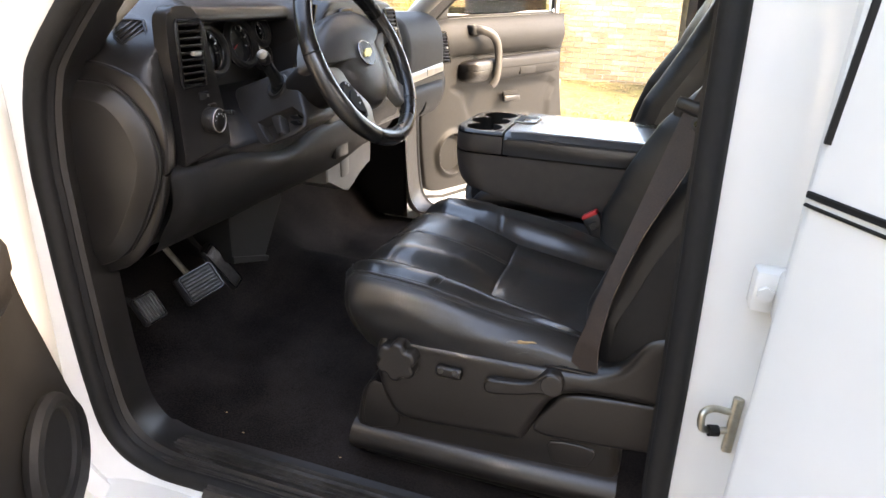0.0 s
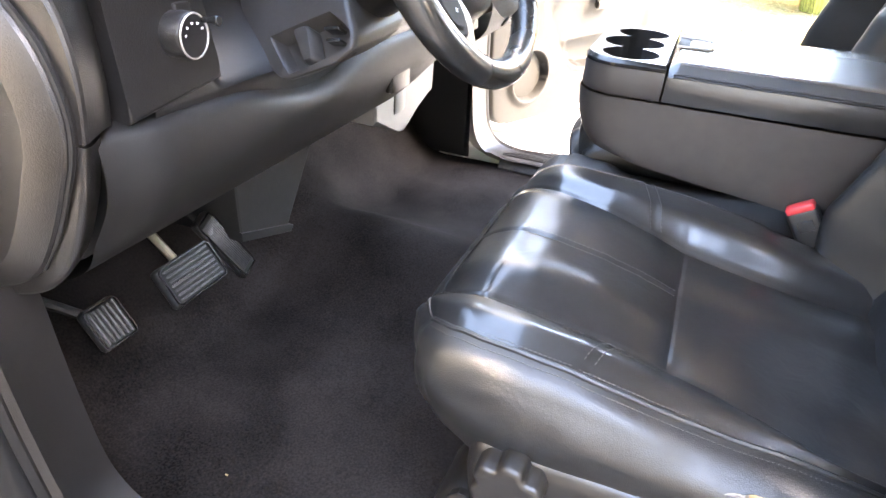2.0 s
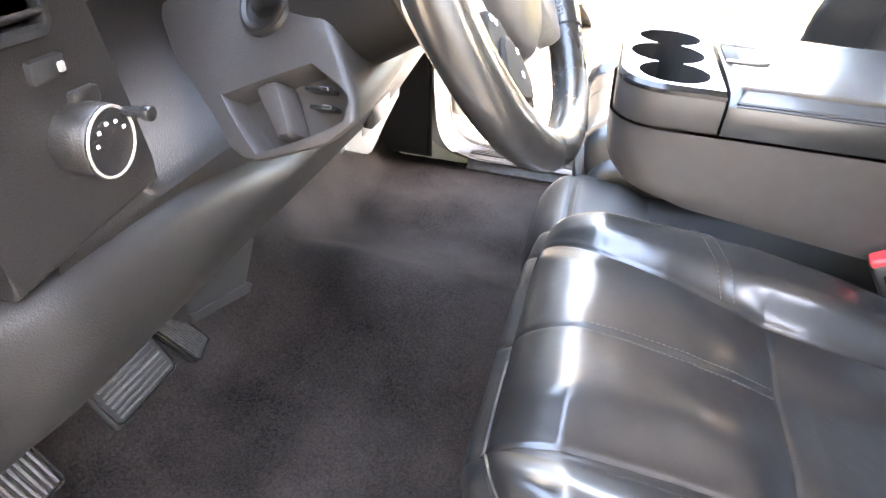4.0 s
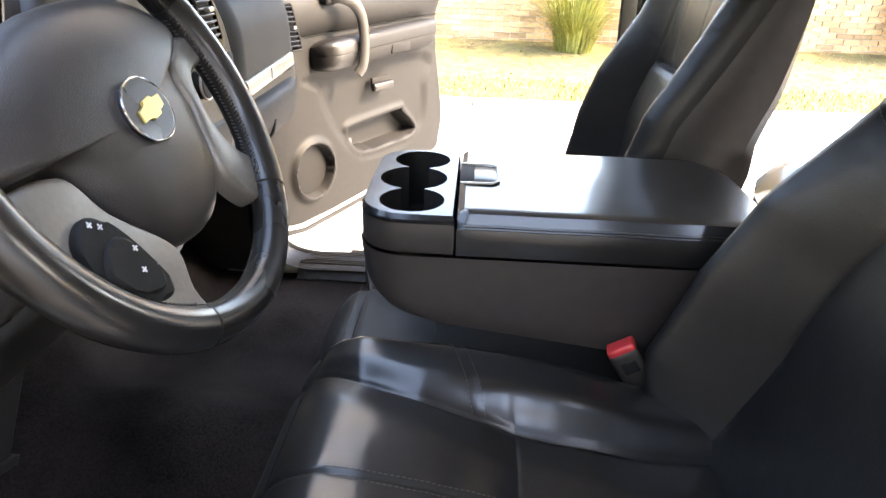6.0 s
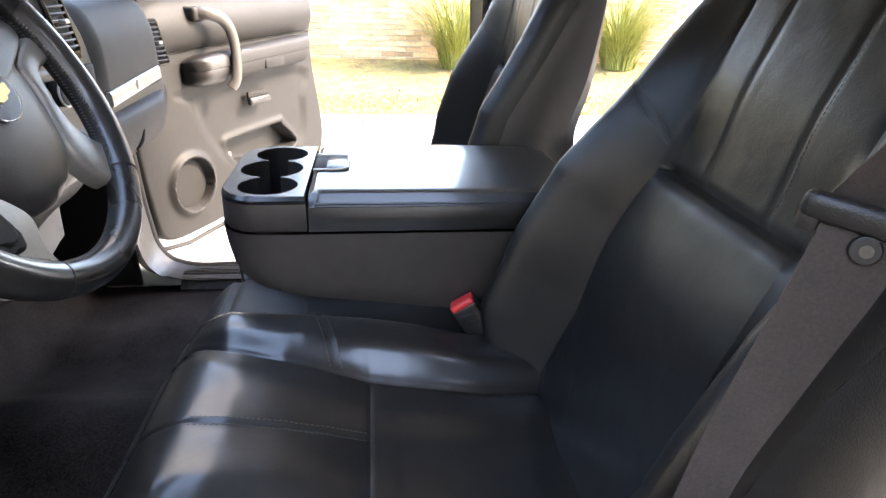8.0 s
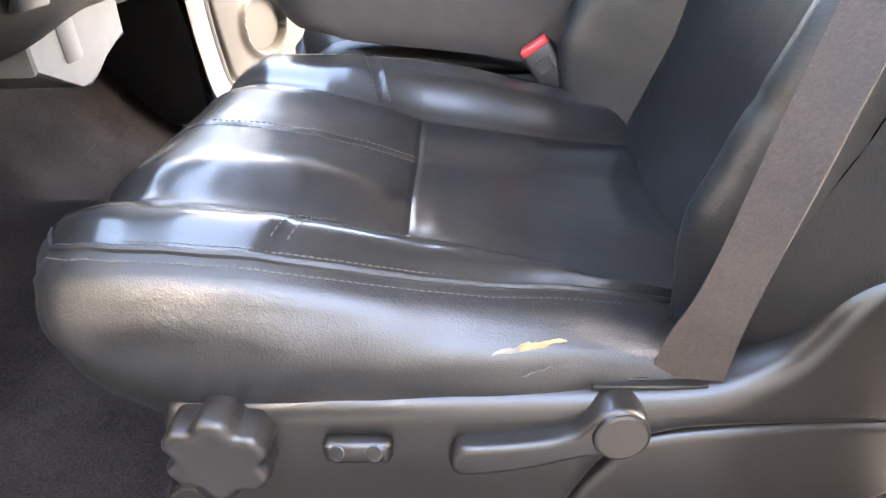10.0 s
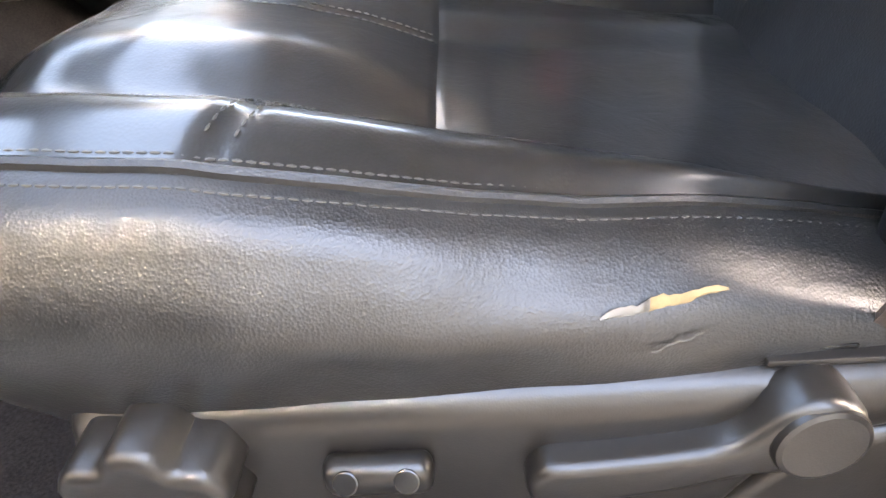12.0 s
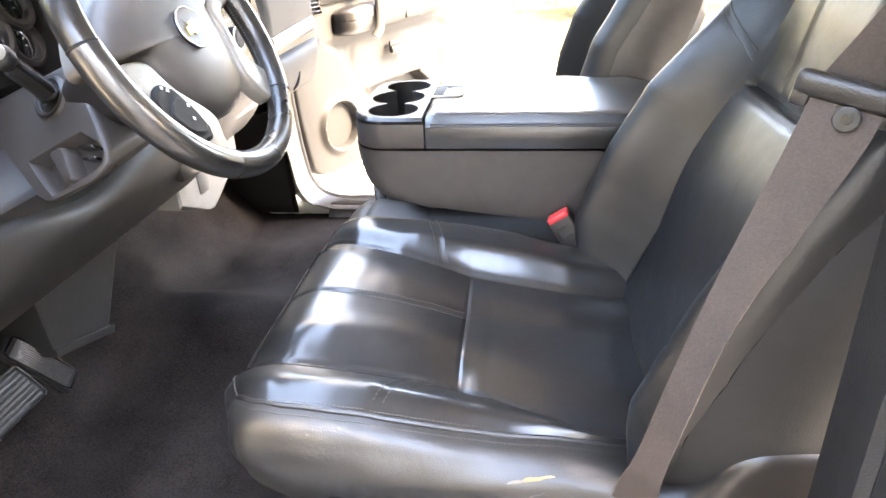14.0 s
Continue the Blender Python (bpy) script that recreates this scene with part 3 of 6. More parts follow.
def cushion_top(dx):
    """Rows of points whose lines run along the seams."""
    ns, nv = sum(NR), sum(NC)
    rows = []
    for i in range(ns + 1):
        row = []
        for j in range(nv + 1):
            xf = front_edge(-0.66 + (Y_IN + 0.66) * j / nv)
            x = xf + (X_CROSS - xf) * eased(i / NR[0]) if i <= NR[0] else X_CROSS + (X_BACK - X_CROSS) * eased((i - NR[0]) / NR[1])
            stops = [edge_out(x), seam_out(x), seam_mid(x), seam_in(x), Y_IN]
            k, c = 0, j
            while k < 3 and c > NC[k]:
                c -= NC[k]
                k += 1
            y = stops[k] + (stops[k + 1] - stops[k]) * eased(c / NC[k])
            d, R = x - xf, 0.085
            droop = (0.012 + 0.030 * smoothstep(-0.64, -0.54, y)) * (1 - math.sqrt(max(0, 1 - (1 - d / R) ** 2))) if d < R else 0
            row.append((x + dx, y, cushion_z(x, y) - droop))
        rows.append(row)
    return rows


def region(i, j):
    if j < NC[0]:
        return "outer_bolster"
    if j >= sum(NC[:3]):
        return "inner_bolster"
    if i >= NR[0]:
        return "rear_panel"
    return "front_panel" if j < NC[0] + NC[1] else "front_panel_inner"


def mirror(bm, side):
    return bm if side < 0 else moved(bm, Matrix.Diagonal((1, -1, 1, 1)))


def skirt(rows, dx):
    """The leather side of the cushion, down from the rim, round the front corner."""
    line = [Vector(rows[i][0]) for i in range(len(rows) - 1, -1, -2)] + [Vector(rows[0][j]) for j in range(2, len(rows[0]), 2)] + [Vector(rows[i][-1]) for i in range(2, len(rows), 4)]
    out = []
    for i, q in enumerate(line):
        t = line[min(i + 1, len(line) - 1)] - line[max(i - 1, 0)]
        nx, ny = -t.y, t.x
        l = math.hypot(nx, ny) or 1
        nx, ny = -nx / l, -ny / l
        if nx * (q.x - dx - 0.05) + ny * (q.y + 0.43) < 0:
            nx, ny = -nx, -ny
        frontness = smoothstep(0.3, 0.9, -nx)
        zb = lerped(q.x - dx, [(-0.15, 0.828), (-0.10, 0.830), (-0.07, 0.846), (0.0, 0.852), (0.15, 0.858), (0.26, 0.872), (0.34, 0.880)]) * (1 - frontness) + 0.826 * frontness
        col = []
        for k in range(19):
            u = k / 18
            tuck = max(0.0, abs(q.y) < 0.69 and 0.690 - abs(q.y)) * (1 - frontness) * smoothstep(-0.5, -0.6, q.y)
            bulge = (0.027 * math.sin(math.pi * u ** 0.72) + tuck * u) * (1 - 0.35 * frontness) + 0.004 * smoothstep(0, 0.08, u)
            lip = 0.003 * bell(u - 0.09, 0.03)
            z = q.z + (zb - q.z) * u
            w = (wob(q.x * 1.4, q.y, z, 11, 0.0035) + wob(q.x, q.y, z * 2, 30, 0.0007)) * math.sin(math.pi * u)
            w += 0.0025 * bell(u - 0.36 - 0.08 * math.sin(q.x * 23), 0.12) * smoothstep(-0.2, 0.05, q.x - dx)
            off = bulge + lip + w - 0.040 * max(frontness, smoothstep(-0.05, -0.15, q.x - dx)) * u ** 2.2
            col.append((q.x + nx * off, q.y + ny * off, z))
        out.append(col)
    return out


def stitches(path, mat_parent, name, step=0.0065, length=0.0042, r=0.0007, label=""):
    """Short raised threads along a line."""
    bms, acc, last = [], 0.0, None
    for a, b in zip(path, path[1:]):
        a, b = Vector([float(c) for c in a]), Vector([float(c) for c in b])
        d = (b - a).length
        if d < 1e-6:
            continue
        t = (b - a) / d
        s = (-acc) % step
        while s < d:
            c = a + t * s
            bms.append(tube([c - t * length / 2, c, c + t * length / 2], lambda u: r * (1 if 0.2 < u < 0.8 else 0.5), 5))
            s += step
        acc += d
    return part(name, merge(*bms), THREAD, mat_parent, label, "stuff")


def build_seat(side, dx, lean, label, torn):
    y0 = -0.43
    seat = thing("front_seat", (0.1 + dx, side * 0.44, FLOOR), label, "car seat", "front seats")
    rows = cushion_top(dx)
    cushion = None
    for reg in ("rear_panel", "front_panel", "front_panel_inner", "outer_bolster", "inner_bolster"):
        bm = mirror(grid(rows, keep=lambda i, j: region(i, j) == reg), side)
        if cushion is None:
            cushion = part("cushion", bm, LEATHER, seat, "creased black leather seat cushion panel")
        else:
            part("cushion_" + reg, bm, LEATHER, cushion)
    sk = skirt(rows, dx)
    part("cushion_side", mirror(grid(sk), side), SIDE_LEATHER, seat, "wrinkled black leather side of the cushion with a torn spot" if torn else "black leather side of the cushion")
    part("cushion_base", mirror(rbox((0.13 + dx, y0, 0.80), (0.40, 0.44, 0.15), 0.03), side), RUBBER, seat)
    if side < 0:
        edge = [Vector(rows[i][0]) for i in range(len(rows) - 8, 4, -2)]
        rim_line = [Vector(c[0]) for c in sk[3:len(rows) // 2 + 30]]
        part("welt", tube(rim_line, 0.0032, 7), SIDE_LEATHER, cushion, "raised leather welt round the cushion")
        stitches([q + Vector((0, 0.0065, 0.0022)) for q in edge], cushion, "stitching", 0.0052, 0.0040, 0.0009)
        stitches([Vector(c[0]).lerp(Vector(c[1]), 0.45) + Vector((0, -0.0018, -0.0008)) for c in sk[4:60]], cushion, "stitching", 0.0052, 0.0040, 0.0009)
        for o in (-0.008, 0.008):
            stitches([(inner_stitch(y) + o, y, cushion_z(inner_stitch(y) + o, y) + 0.001) for y in np.linspace(-0.288, -0.17, 34)], cushion, "stitching")
            stitches([(0.008 + 0.30 * (y + 0.668) + o * 0.7, y, cushion_z(0.008 + 0.30 * (y + 0.668) + o * 0.7, y) + 0.001) for y in np.linspace(-0.655, -0.572, 24)], cushion, "stitching")
        for o in (-0.007, 0.007):
            stitches([(x, seam_mid(x) + o, cushion_z(x, seam_mid(x) + o) + 0.0008) for x in np.linspace(-0.12, 0.085, 40)], cushion, "stitching")
    # backrest
    th = radians(lean)
    up, fw = Vector((math.sin(th), 0, math.cos(th))), Vector((-math.cos(th), 0, math.sin(th)))
    base = Vector((0.338 + dx, y0, 0.865))
    H, HW = 0.80, 0.264

    WIDE = [(0, 0.172), (0.3, 0.160), (0.5, 0.140), (0.8, 0.135)]

    def front(v, s):
        a = abs(v)
        wide = keyed(s, WIDE)
        bol = (1.0 if v > 0 else 0.8 if side < 0 else 1.04) * lerped(s, [(0, 0.085), (0.12, 0.128), (0.25, 0.126), (0.36, 0.112), (0.50, 0.062), (0.64, 0.022), (0.8, 0.01)])
        f = 0.006 + (bol - 0.006) * smoothstep(wide - 0.01, HW - 0.028, a)
        ins = smoothstep(wide, wide - 0.012, a)
        f += 0.018 * ins * math.exp(-((s - 0.30) / 0.12) ** 2)
        crease = 0.415
        f -= 0.006 * bell(s - crease, 0.010) * ins
        f -= 0.016 * ins * smoothstep(crease - 0.002, crease + 0.005, s) * smoothstep(crease + 0.14, crease, s)
        f -= 0.003 * bell(a - wide, 0.005)
        f -= 0.0025 * bell(a - 0.062, 0.005) * ins * smoothstep(crease, crease + 0.02, s)
        f -= 0.0015 * bell(s - 0.452 - 0.667 * (a - 0.147), 0.004) * smoothstep(wide, wide + 0.01, a)
        f -= 0.002 * bell(s - 0.20, 0.004) * smoothstep(wide, wide + 0.02, a)
        f += wob(v, s, side, 9, 0.0025) + wob(v, s, 5, 38, 0.0006)
        return f
    NB, NS = (30, 56, 30), (74, 66)

    def back_point(v, s, hw):
        e = (hw - abs(v)) / 0.055
        rnd = 0.060 * (1 - math.sqrt(max(0, 1 - (1 - e) ** 2))) if e < 1 else 0
        return base + up * s + fw * (front(v, s) - rnd - 0.06 * smoothstep(0.74, 0.80, s) ** 2) + Vector((0, v, 0))

    def half_wide(s):
        return HW * (1 - 0.30 * smoothstep(0.55, 0.80, s) ** 2 - 0.5 * smoothstep(0.77, 0.80, s)) * keyed(s, [(0, 0.90), (0.12, 1.0), (0.8, 1.0)])
    rows2 = []
    for i in range(sum(NS) + 1):
        s = 0.415 * eased(i / NS[0]) if i <= NS[0] else 0.415 + (H - 0.415) * eased((i - NS[0]) / NS[1])
        hw = half_wide(s)
        wd = min(keyed(s, WIDE), hw * 0.9)
        row = []
        for j in range(sum(NB) + 1):
            if j <= NB[0]:
                v = -hw + (hw - wd) * eased(j / NB[0])
            elif j <= NB[0] + NB[1]:
                v = -wd + 2 * wd * (j - NB[0]) / NB[1]
            else:
                v = wd + (hw - wd) * eased((j - NB[0] - NB[1]) / NB[2])
            row.append(tuple(back_point(v, s, hw)))
        rows2.append(row)

    def zone(i, j):
        if NB[0] <= j < NB[0] + NB[1]:
            return "upper" if i >= NS[0] else "lumbar"
        return "out" if j < NB[0] else "in"
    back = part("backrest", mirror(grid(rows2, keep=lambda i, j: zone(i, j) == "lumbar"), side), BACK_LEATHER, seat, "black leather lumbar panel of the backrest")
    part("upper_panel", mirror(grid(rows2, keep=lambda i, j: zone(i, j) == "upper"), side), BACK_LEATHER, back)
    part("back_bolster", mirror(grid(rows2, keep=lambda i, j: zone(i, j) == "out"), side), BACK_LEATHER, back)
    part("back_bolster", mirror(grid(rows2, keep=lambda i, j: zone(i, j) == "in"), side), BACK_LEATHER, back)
    if side < 0:
        for o in (-0.006, 0.006):
            for sg in (-1, 1):
                stitches([back_point(v, 0.452 + 0.667 * (abs(v) - 0.147) + o, HW) + fw * 0.001 for v in np.linspace(sg * 0.150, sg * 0.245, 30)], back, "stitching", 0.0055, 0.004, 0.0007)
        for v in (-0.069, 0.069):
            stitches([back_point(v, s_, half_wide(s_)) + fw * 0.001 for s_ in np.linspace(0.44, 0.72, 60)], back, "stitching", 0.0055, 0.004, 0.0007)
    # side and rear shell of the backrest
    shell = []
    for i in range(0, 141, 4):
        s = (rows2[i][58][2] - base.z) / up.z if i < 140 else H
        thick = lerped(s, [(0, 0.14), (0.12, 0.185), (0.3, 0.172), (0.45, 0.125), (0.62, 0.075 if side < 0 else 0.055), (0.8, 0.045 if side < 0 else 0.022)])
        ring = []
        L, R = Vector(rows2[i][0]), Vector(rows2[i][-1])
        for q, sg in ((L, -1), (R, 1)):
            seq = [(0.0, 0.0), (0.006, 0.15), (0.008, 0.45), (0.005, 0.8), (-0.02, 0.97)]
            pts = [q - fw * (thick * b) + Vector((0, sg * a, 0)) for a, b in seq]
            ring += pts if sg < 0 else pts[::-1]
        shell.append([tuple(p) for p in ring])
    sh = grid(shell)
    # same vinyl on both seats; the driver's tone is darkened for its shade
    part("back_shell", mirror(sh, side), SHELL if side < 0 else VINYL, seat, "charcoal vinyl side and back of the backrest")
    topbm = bmesh.new()
    ring = [Vector(p) for p in rows2[-1][::4]] + [Vector(p) for p in shell[-1][::-1]]
    topbm.faces.new([topbm.verts.new(p) for p in ring])
    part("back_top", mirror(topbm, side), LEATHER, seat)
    # plastic side shield, its rail cover and controls, all lifted to the height of the cushion
    SH = 0.018
    shield = spline([(-0.090, 0.835), (-0.074, 0.859), (0.0, 0.862), (0.08, 0.862), (0.16, 0.864), (0.265, 0.867), (0.315, 0.872), (0.351, 0.890), (0.370, 0.914), (0.388, 0.948), (0.42, 0.968), (0.49, 0.972), (0.56, 0.972)], 5)
    low = spline([(0.56, 0.838), (0.49, 0.838), (0.435, 0.836), (0.35, 0.834), (0.291, 0.828), (0.252, 0.806), (0.226, 0.755), (0.206, 0.704)], 4) + spline([(0.198, 0.700), (0.12, 0.693), (0.014, 0.687), (-0.040, 0.688), (-0.066, 0.715), (-0.084, 0.76), (-0.092, 0.81), (-0.090, 0.835)], 4)[:-1]
    outline = [(x + dx, z + SH) for x, z in [tuple(q) for q in shield[:-1]] + [tuple(q) for q in low]]
    shd = part("side_shield", mirror(puffed(outline, "y", [(-0.006, -0.655), (-0.0045, -0.682), (-0.002, -0.694), (0.001, -0.7005), (0.004, -0.7045), (0.010, -0.7075), (0.016, -0.7085), (0.02, -0.7087)]), side), SATIN, seat, "dark moulded plastic seat side shield")
    lowp = spline([(0.224, 0.728), (0.255, 0.800), (0.277, 0.819), (0.36, 0.831), (0.47, 0.833), (0.50, 0.80), (0.47, 0.752), (0.43, 0.738), (0.323, 0.726)], 4, closed=True)
    part("rear_cover", mirror(puffed([(x + dx, z + SH) for x, z in [tuple(q) for q in lowp]], "y", [(0, -0.66), (0, -0.698), (0.002, -0.7015), (0.006, -0.703), (0.009, -0.7032)]), side), SATIN, shd)
    rail = spline([(-0.150, 0.570), (-0.150, 0.63), (-0.132, 0.715), (-0.088, 0.742), (0.05, 0.742), (0.2, 0.745), (0.36, 0.742), (0.385, 0.70), (0.382, 0.62), (0.37, 0.572)], 5)
    rl = part("rail_cover", mirror(puffed([(q[0] + dx, q[1] + SH * smoothstep(0.58, 0.64, q[1])) for q in rail], "y", [(0, -0.59), (0, -0.668), (0.004, -0.680), (0.012, -0.687), (0.022, -0.689), (0.026, -0.6892)]), side), SATIN, seat, "scuffed dark plastic seat rail cover")
    foot = [[(x + dx, -(yy + 0.004 * math.sin(x * 7)), zz - 0.03 + SH + 0.04 * (x + 0.15)) for yy, zz in ((0.66, 0.668), (0.688, 0.663), (0.702, 0.655), (0.711, 0.641), (0.713, 0.628), (0.708, 0.612), (0.69, 0.600), (0.66, 0.597))] for x in np.linspace(-0.152, 0.385, 24)]
    part("rail_foot", mirror(grid(foot), side), SATIN, rl, "rounded worn foot of the rail cover")
    for cap in ([(-0.124, 0.640), (-0.113, 0.738), (-0.075, 0.738), (-0.048, 0.675), (-0.064, 0.646)], [(0.256, 0.705), (0.262, 0.668), (0.275, 0.660), (0.320, 0.665), (0.330, 0.675), (0.335, 0.708)]):
        co = [tuple(q) for q in spline(cap, 3, closed=True)]
        rc = part("rail_cap", mirror(puffed([(x + dx, z + SH) for x, z in co], "y", [(0, -0.68), (0, -0.6905), (0.0015, -0.692), (0.003, -0.6922)]), side), SATIN, rl)
        part("cap_gap", mirror(tube([(x + dx, -0.6895, z + SH) for x, z in co], 0.0016, 5, closed=True), side), RUBBER, rc)
    if side > 0:
        return seat
    # lobed knob
    kn, lobes = [], 6
    for k in range(72):
        a = k * 2 * math.pi / 72
        r = 0.0410 - 0.0080 * (0.5 + 0.5 * math.cos(lobes * a + 0.6)) ** 2.5
        kn.append((-0.039 + r * math.cos(a), 0.848 + r * math.sin(a)))
    part("recline_knob", puffed(kn, "y", [(0, -0.705), (0, -0.730), (0.0015, -0.7335), (0.004, -0.7355), (0.008, -0.7362), (0.010, -0.7358)]), SATIN, seat, "lobed black plastic adjuster knob")
    sw = part("lumbar_switch", rbox((0.060, -0.714, 0.841), (0.052, 0.016, 0.022), 0.007, 3), SATIN, seat, "small black lumbar rocker switch")
    for o in (-0.014, 0.014):
        part("dimple", disc((0.060 + o, -0.7215, 0.845), (0, -1, 0.6), 0.0062, 0.004, 18, bev=0.001), GLOSS, sw)
    lev = spline([(0.128, 0.826), (0.133, 0.812), (0.150, 0.811), (0.19, 0.819), (0.225, 0.830), (0.245, 0.832), (0.264, 0.840), (0.270, 0.856), (0.264, 0.872), (0.248, 0.879), (0.233, 0.872), (0.216, 0.853), (0.19, 0.846), (0.155, 0.842), (0.136, 0.840)], 5, closed=True)
    lv = part("recline_lever", puffed([(q[0], q[1] + 0.009) for q in lev], "y", [(0, -0.700), (0, -0.7175), (0.0012, -0.7210), (0.0035, -0.7230), (0.006, -0.7232)]), SATIN, seat, "black plastic recline lever")
    part("lever_boss", disc((0.2495, -0.7225, 0.8645), (0.05, -1, 0.1), 0.0205, 0.008, 32, bev=0.003), SATIN, lv)
    # torn leather with foam
    rng = random.Random(5)

    def on_skirt(x, z):
        i = min(range(len(sk)), key=lambda i: abs(sk[i][8][0] - x) + (10 if sk[i][8][1] > -0.5 else 0))
        col = sk[i]
        k = min(range(19), key=lambda k: abs(col[k][2] - z))
        return col[k][1]
    y_a, y_b = on_skirt(0.159, 0.9185), on_skirt(0.212, 0.924)
    verts = []
    for k in range(22):
        u = k / 21
        x = 0.159 + 0.053 * u
        zc = 0.9185 + 0.0055 * u + 0.0008 * math.sin(u * 17)
        wdt = (0.0038 * math.sin(math.pi * min(1, u * 1.02)) ** 0.6 + 0.0004) * rng.uniform(0.65, 1.15)
        y = y_a + (y_b - y_a) * u - 0.0030
        verts.append([(x, y, zc - wdt), (x, y - 0.0012, zc), (x, y, zc + wdt)])
    tf = part("torn_foam", grid(verts[7:]), FOAM, seat, "ochre foam showing through a tear")
    part("torn_edge", grid(verts[:9]), IVORY, tf, "pale torn leather backing")
    verts = []
    for k in range(10):
        x = 0.180 + 0.021 * k / 9
        zc = 0.9025 + 0.006 * k / 9 + rng.uniform(-0.0006, 0.0006)
        y = on_skirt(x, zc) - 0.0022
        verts.append([(x, y, zc - 0.0007), (x, y - 0.0004, zc), (x, y, zc + 0.0007)])
    part("scratch", grid(verts), THREAD, seat, "pale scratch in the leather")
    return seat


build_seat(-1, 0.0, 20, "worn black leather driver's bench seat with a torn cushion side", True)
build_seat(1, 0.02, 10, "black leather passenger seat beside the open door", False)

# middle seat under the armrest
mid_seat = thing("middle_seat", (0.05, 0, FLOOR), "narrow black leather middle seat under the folded armrest", "car seat")
rows = []
for i in range(61):
    s = i / 60
    row = []
    for j in range(41):
        y = -0.134 + 0.268 * j / 40
        xf = -0.225 + 0.03 * (y / 0.134) ** 4
        x = xf + (0.36 - xf) * s ** 1.2
        d = x - xf
        z = keyed(x, [(-0.2, 0.926), (-0.10, 0.908), (0.0, 0.885), (0.36, 0.870)]) - (0.075 * (1 - math.sqrt(max(0, 1 - (1 - d / 0.09) ** 2))) if d < 0.09 else 0)
        z -= 0.03 * smoothstep(0.10, 0.134, abs(y)) ** 2 + 0.006 * bell(x + 0.165, 0.006)
        row.append((x, y, z + wob(x, y, 9, 18, 0.002)))
    rows.append(row)
part("cushion", grid(rows), SHELL, mid_seat)
part("cushion_front", grid([[(rows[0][j][0], rows[0][j][1], rows[0][j][2]), (rows[0][j][0] - 0.004, rows[0][j][1], 0.82), (rows[0][j][0] + 0.02, rows[0][j][1], 0.72)] for j in range(41)]), LEATHER, mid_seat)
part("seat_base", rbox((0.10, 0, 0.74), (0.52, 0.28, 0.30), 0.02), RUBBER, mid_seat)
part("hinge_block", rbox((0.43, 0, 0.80), (0.22, 0.29, 0.42), 0.03, 3), VINYL, mid_seat)
for o in (-0.008, 0.008):
    stitches([(-0.165 + o, y, 0.9245) for y in np.linspace(-0.14, 0.14, 40)], mid_seat, "stitching")

# ---- folded centre armrest with cup holders ----
arm = thing("centre_armrest", (0.15, 0, 0.95), "folded-down charcoal centre armrest with three cup holders", "armrest console")


def arm_half(x):
    """Half width of the armrest in plan, with a rounded nose."""
    d = x + 0.132
    return 0.150 if d > 0.065 else 0.150 - 0.060 * (1 - math.sqrt(max(0, 1 - (1 - d / 0.065) ** 2)))


def arm_plan(x0, x1, grow=0.0, n=14):
    xs = [x0 + (x1 - x0) * (k / n) ** 1.8 for k in range(n + 1)]
    a = [(x - (grow if k == 0 else 0), -arm_half(x) - grow) for k, x in enumerate(xs)]
    return a + [(x, -y) for x, y in a[::-1]]


rows = []
zs = [1.117, 1.110, 1.09, 1.06, 1.03, 1.005, 0.985, 0.975]
for k, z in enumerate(zs):
    u = k / (len(zs) - 1)
    row = []
    for (x, y) in arm_plan(-0.132, 0.42, 0.003):
        shrink = 1 - 0.025 * u ** 2
        back = smoothstep(-0.10, 0.0, x)
        xx = x + 0.045 * u ** 3 * (1 - back)
        zz = z + lerped(x, [(-0.13, 0.050), (0.25, 0.003), (0.42, -0.01)]) * u
        row.append((xx, y * shrink, zz))
    rows.append(row)
bmv = grid(rows, ring=True)
bmesh.ops.holes_fill(bmv, edges=[e for e in bmv.edges if e.is_boundary and e.verts[0].co.z < 1.05], sides=0)
body = part("armrest_body", bmv, VINYL, arm, "charcoal vinyl armrest body, undercut at the front")
plan0 = arm_plan(-0.131, 0.0)
band = part("armrest_band", grid([[(-0.064 + (x + 0.064) * k, y * k, z) for x, y in plan0] for z, k in ((1.1185, 0.97), (1.1200, 0.99), (1.124, 1.0), (1.160, 1.0), (1.1645, 0.99), (1.166, 0.97))], ring=True), VINYL, arm, "charcoal vinyl nose below the cup tray")
# lid with rolled edges and a slight crown
rows = []
for i in range(49):
    x = 0.0035 + 0.425 * i / 48
    row = []
    for j in range(41):
        v = -1 + 2 * j / 40
        hw = 0.152 - 0.05 * smoothstep(0.36, 0.4285, x) ** 2 * (1 if v > 0 else 0.4)
        e = (1 - abs(v)) * hw / 0.016
        drop = 0.016 * (1 - math.sqrt(max(0, 1 - (1 - e) ** 2))) if e < 1 else 0
        ex = min(x - 0.0035, 0.4285 - x) / 0.010
        drop += 0.008 * (1 - math.sqrt(max(0, 1 - (1 - ex) ** 2))) if ex < 1 else 0
        row.append((x, v * hw, 1.181 + 0.004 * (1 - v * v) - drop + wob(x, v * 0.15, 2, 9, 0.0012)))
    rows.append(row)
lid = part("armrest_lid", grid(rows), LID, arm, "smooth black leather armrest lid")
rows_s = [[(rows[i][0][0], rows[i][0][1] - o, z) for o, z in ((0.0, rows[i][0][2]), (0.002, 1.160), (0.003, 1.14), (0.0, 1.121), (-0.02, 1.119))] for i in range(49)]
rows_t = [[(x, -y, z) for x, y, z in r] for r in rows_s]
lface = [[(0.0035, rows[0][j][1], rows[0][j][2]), (0.0035, rows[0][j][1], 1.12)] for j in range(41)]
